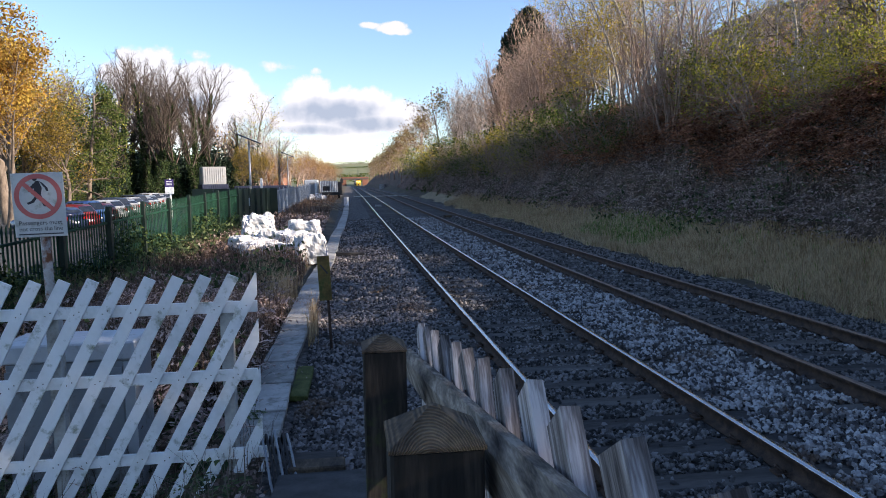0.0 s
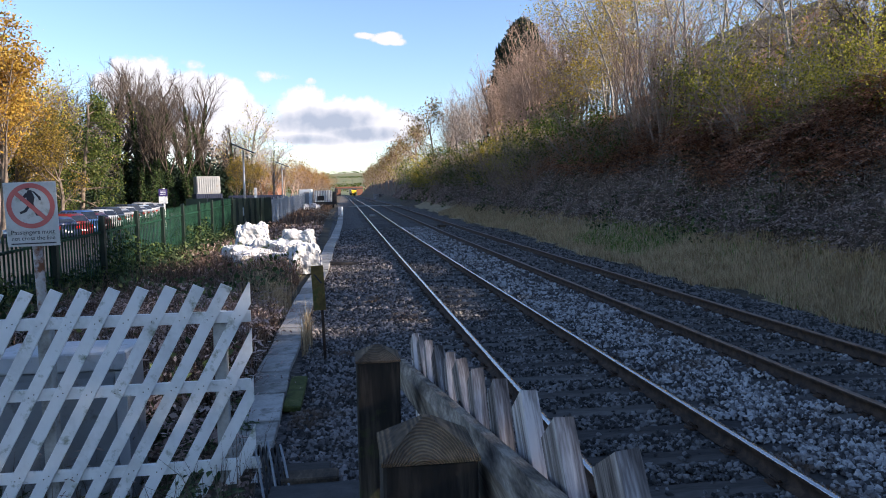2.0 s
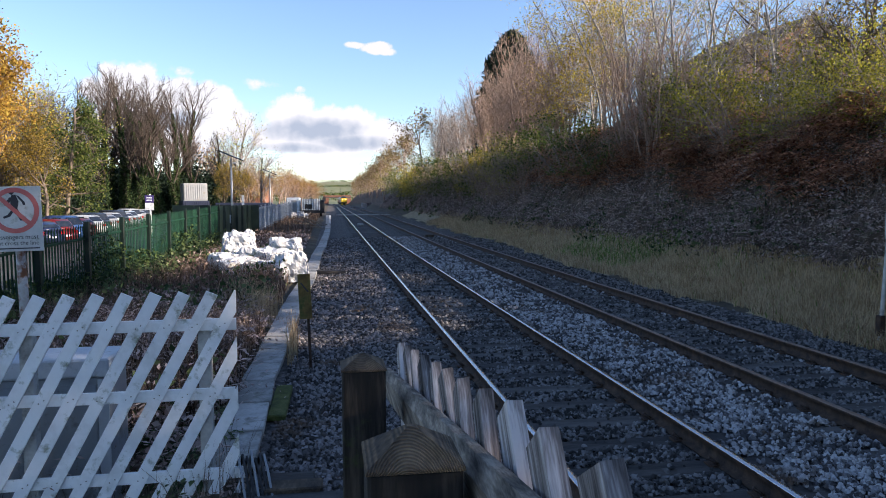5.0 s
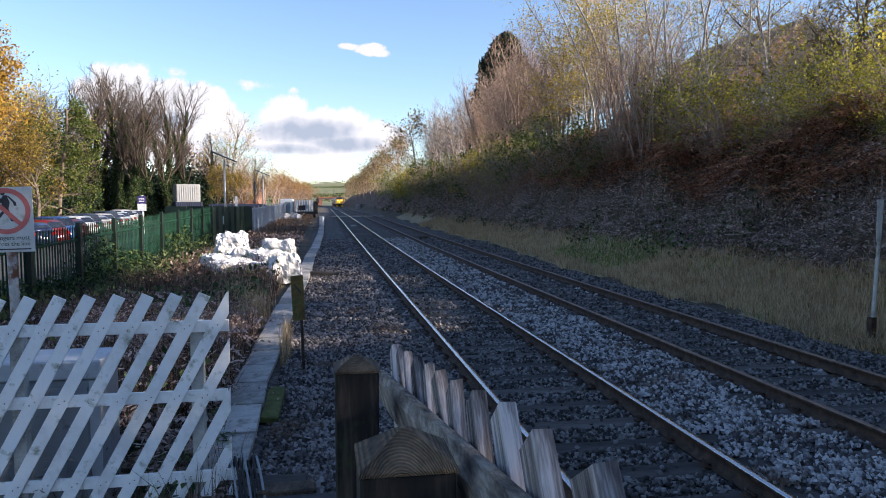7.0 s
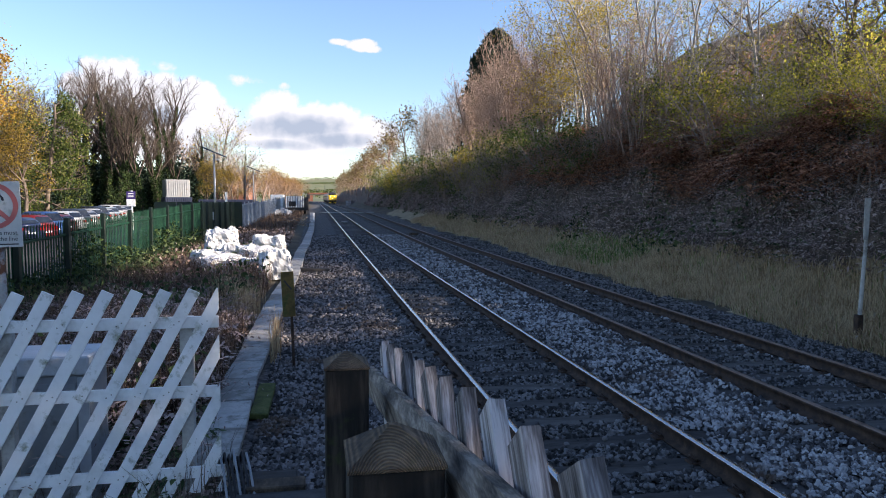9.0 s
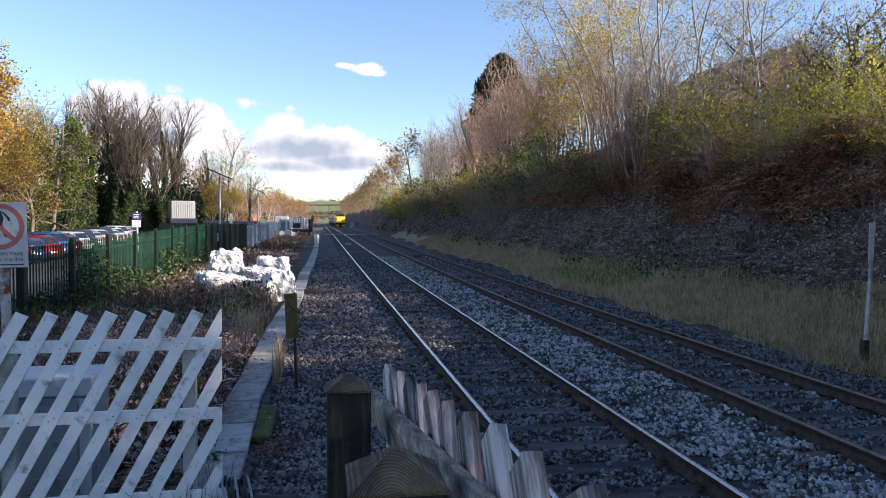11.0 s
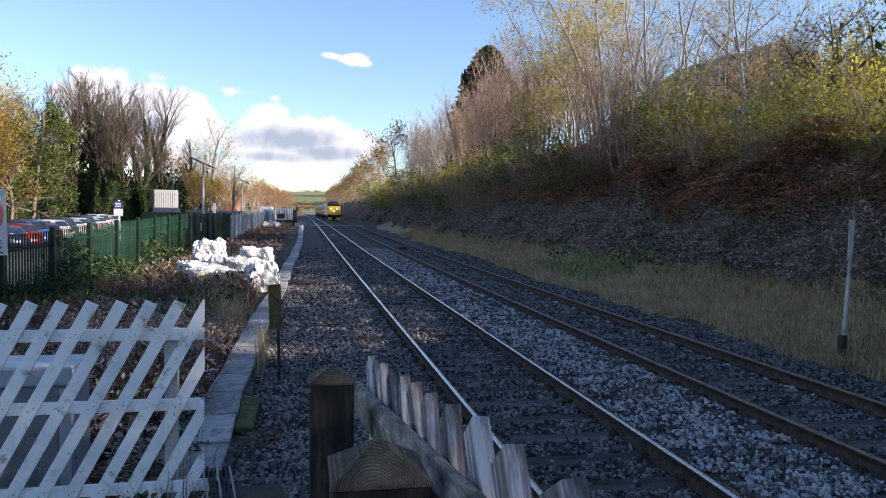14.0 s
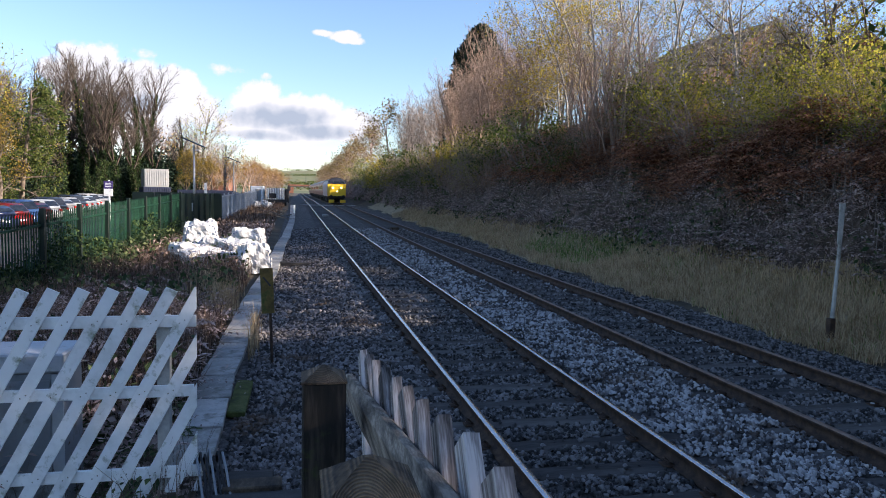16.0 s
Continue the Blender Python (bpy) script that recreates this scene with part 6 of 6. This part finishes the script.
M["under"] = material("under", [(0.015, 0.014, 0.013), (0.035, 0.03, 0.026)], 4, 0.9, bump=0.3)
M["head_glow"] = glow("head_glow", (1.0, 0.88, 0.62), 4.0)

BODY = [(-1.33, 1.1), (-1.36, 1.6), (-1.35, 2.9), (-1.22, 3.35), (-0.9, 3.68), (-0.45, 3.84), (0, 3.88), (0.45, 3.84), (0.9, 3.68), (1.22, 3.35), (1.35, 2.9), (1.36, 1.6), (1.33, 1.1)]


def bogie(parent, y):
    b = boxed("bogie", (0, y, 0.62), (2.2, 3.6, 0.4), M["under"], parent, bevel=0.05)
    for dy in (-1.3, 0, 1.3):
        for x in (-0.75, 0.75):
            bm = bmesh.new()
            tube(bm, (x - 0.07, y + dy, 0.47), (x + 0.07, y + dy, 0.47), 0.47, 0.47, 20)
            part("wheel", bm, M["under"], b)


def locomotive():
    """Its nose looks towards -y; z = 0 is the rail top."""
    t = rig("locomotive", "diesel locomotive with yellow nose and lit headlamps on the far track", "locomotive")
    bm = bmesh.new()
    prism(bm, BODY, 1.9, 18.4)
    part("body", bm, M["loco_side"], t, "pale grey body side")
    bm = bmesh.new()
    prism(bm, [(x * 1.004, z + 0.012) for x, z in BODY if z > 3.3], 1.85, 18.4)
    part("roof", bm, M["loco_dark"], t, "dark roof")
    # cab front: raked windscreen above a protruding nose
    bm = bmesh.new()
    prism(bm, [(x * 0.985, z) for x, z in BODY if z < 3.0], 0.95, 1.95)
    part("cab", bm, M["loco_yellow"], t, "yellow cab front")
    bm = bmesh.new()
    a = [bm.verts.new((x * 0.985, 1.95, z)) for x, z in BODY if z >= 2.9]
    b = [bm.verts.new((x * 0.93, 0.98 + 0.55 * (z - 2.75), 2.72 + (z - 2.9) * 0.92)) for x, z in BODY if z >= 2.9]
    for i in range(len(a) - 1):
        bm.faces.new((a[i], a[i + 1], b[i + 1], b[i]))
    bm.faces.new(b[::-1])
    part("windscreen_surround", bm, M["loco_dark"], t, "dark cab top and windscreen surround")
    for x, w in ((-0.82, 0.62), (0, 0.78), (0.82, 0.62)):
        o = boxed("windscreen", (0, 0, 0), (w, 0.03, 0.5), M["car_glass"], t, "dark windscreen pane", bevel=0.01)
        o.matrix_local = pose(x, 1.13 + abs(x) * 0.06, 3.08, -28, 0, x * -9)
    bm = bmesh.new()
    nose = [(-1.24, 1.12), (-1.27, 1.5), (-1.24, 2.3), (-1.05, 2.62), (-0.7, 2.76), (0, 2.8), (0.7, 2.76), (1.05, 2.62), (1.24, 2.3), (1.27, 1.5), (1.24, 1.12)]
    back = [bm.verts.new((x, 1.0, z)) for x, z in nose]
    mid = [bm.verts.new((x * 0.98, 0.25, z * 0.99)) for x, z in nose]
    front = [bm.verts.new((x * 0.86, 0.0, 1.14 + (z - 1.12) * 0.9)) for x, z in nose]
    for p, q in ((back, mid), (mid, front)):
        for i in range(len(p) - 1):
            bm.faces.new((p[i], p[i + 1], q[i + 1], q[i]))
    bm.faces.new(front[::-1])
    part("nose", bm, M["loco_yellow"], t, "yellow nose")
    for x, z, r in ((-0.6, 2.36, 0.1), (0.6, 2.36, 0.1), (0.0, 1.85, 0.08)):
        bm = bmesh.new()
        tube(bm, (x, -0.05, z), (x, 0.05, z), r, r, 16)
        part("headlamp", bm, M["head_glow"], t, "lit round headlamp")
    for x in (-0.88, 0.88):
        bm = bmesh.new()
        tube(bm, (x, -0.55, 1.06), (x, 0.1, 1.06), 0.1, 0.1, 12)
        bmesh.ops.create_cone(bm, cap_ends=True, segments=20, radius1=0.25, radius2=0.25, depth=0.06, matrix=Matrix.Translation((x, -0.55, 1.06)) @ Matrix.Rotation(radians(90), 4, "X"))
        part("buffer", bm, M["under"], t)
        boxed("snowplough", (x * 0.92, -0.15, 0.4), (0.8, 0.12, 0.45), M["loco_yellow"], t, "yellow snowplough blade", bevel=0.03)
    boxed("buffer_beam", (0, 0.1, 1.0), (2.4, 0.2, 0.35), M["under"], t, bevel=0.02)
    boxed("solebar", (0, 9.4, 0.98), (2.5, 17, 0.3), M["under"], t, bevel=0.02)
    boxed("fuel_tank", (0, 9.4, 0.55), (2.3, 4.5, 0.7), M["under"], t, bevel=0.08)
    bogie(t, 3.6)
    bogie(t, 15.2)
    return t


def coach():
    t = rig("railway_coach", "maroon and cream passenger coach with pale roof", "railway coach", "coaches of the train")
    bm = bmesh.new()
    prism(bm, [p for p in BODY], 0.3, 19.9)
    part("body", bm, M["maroon"], t, "maroon body side")
    bm = bmesh.new()
    prism(bm, [(x * 1.006, z + 0.012) for x, z in BODY if z > 3.0], 0.3, 19.9)
    part("roof", bm, M["coach_roof"], t, "pale grey roof")
    for s in (-1, 1):
        boxed("waist_band", (s * 1.352, 10.1, 2.42), (0.03, 19.5, 0.95), M["cream"], t, "cream window band")
        for k in range(9):
            boxed("window", (s * 1.37, 2.0 + k * 2.02, 2.45), (0.03, 1.3, 0.72), M["car_glass"], t, "dark window", bevel=0.01)
    boxed("gangway", (0, 0.15, 2.1), (0.9, 0.3, 2.0), M["under"], t)
    boxed("solebar", (0, 10.1, 0.95), (2.4, 19, 0.35), M["under"], t, bevel=0.02)
    bogie(t, 3.4)
    bogie(t, 16.6)
    return t


loco = locomotive()
first_coach = coach()
COACHES = [first_coach] + [copy_thing(first_coach, Matrix()) for _ in range(5)]
TRAIN_X = (RAIL_X[2] + RAIL_X[3]) / 2
NOSE_AT_END, SPEED = 104.0, 19.0


def motions():
    for i, thing in enumerate([loco] + COACHES):
        back = 0 if i == 0 else 18.8 + 20.2 * (i - 1)
        rows = []
        for k in range(9):
            t = 2.0 * k
            y = NOSE_AT_END + SPEED * (16.0 - t) + back
            rows.append((t, pose(TRAIN_X, y, 0.3 + 0.01)))
        walk(thing, rows)


motions()
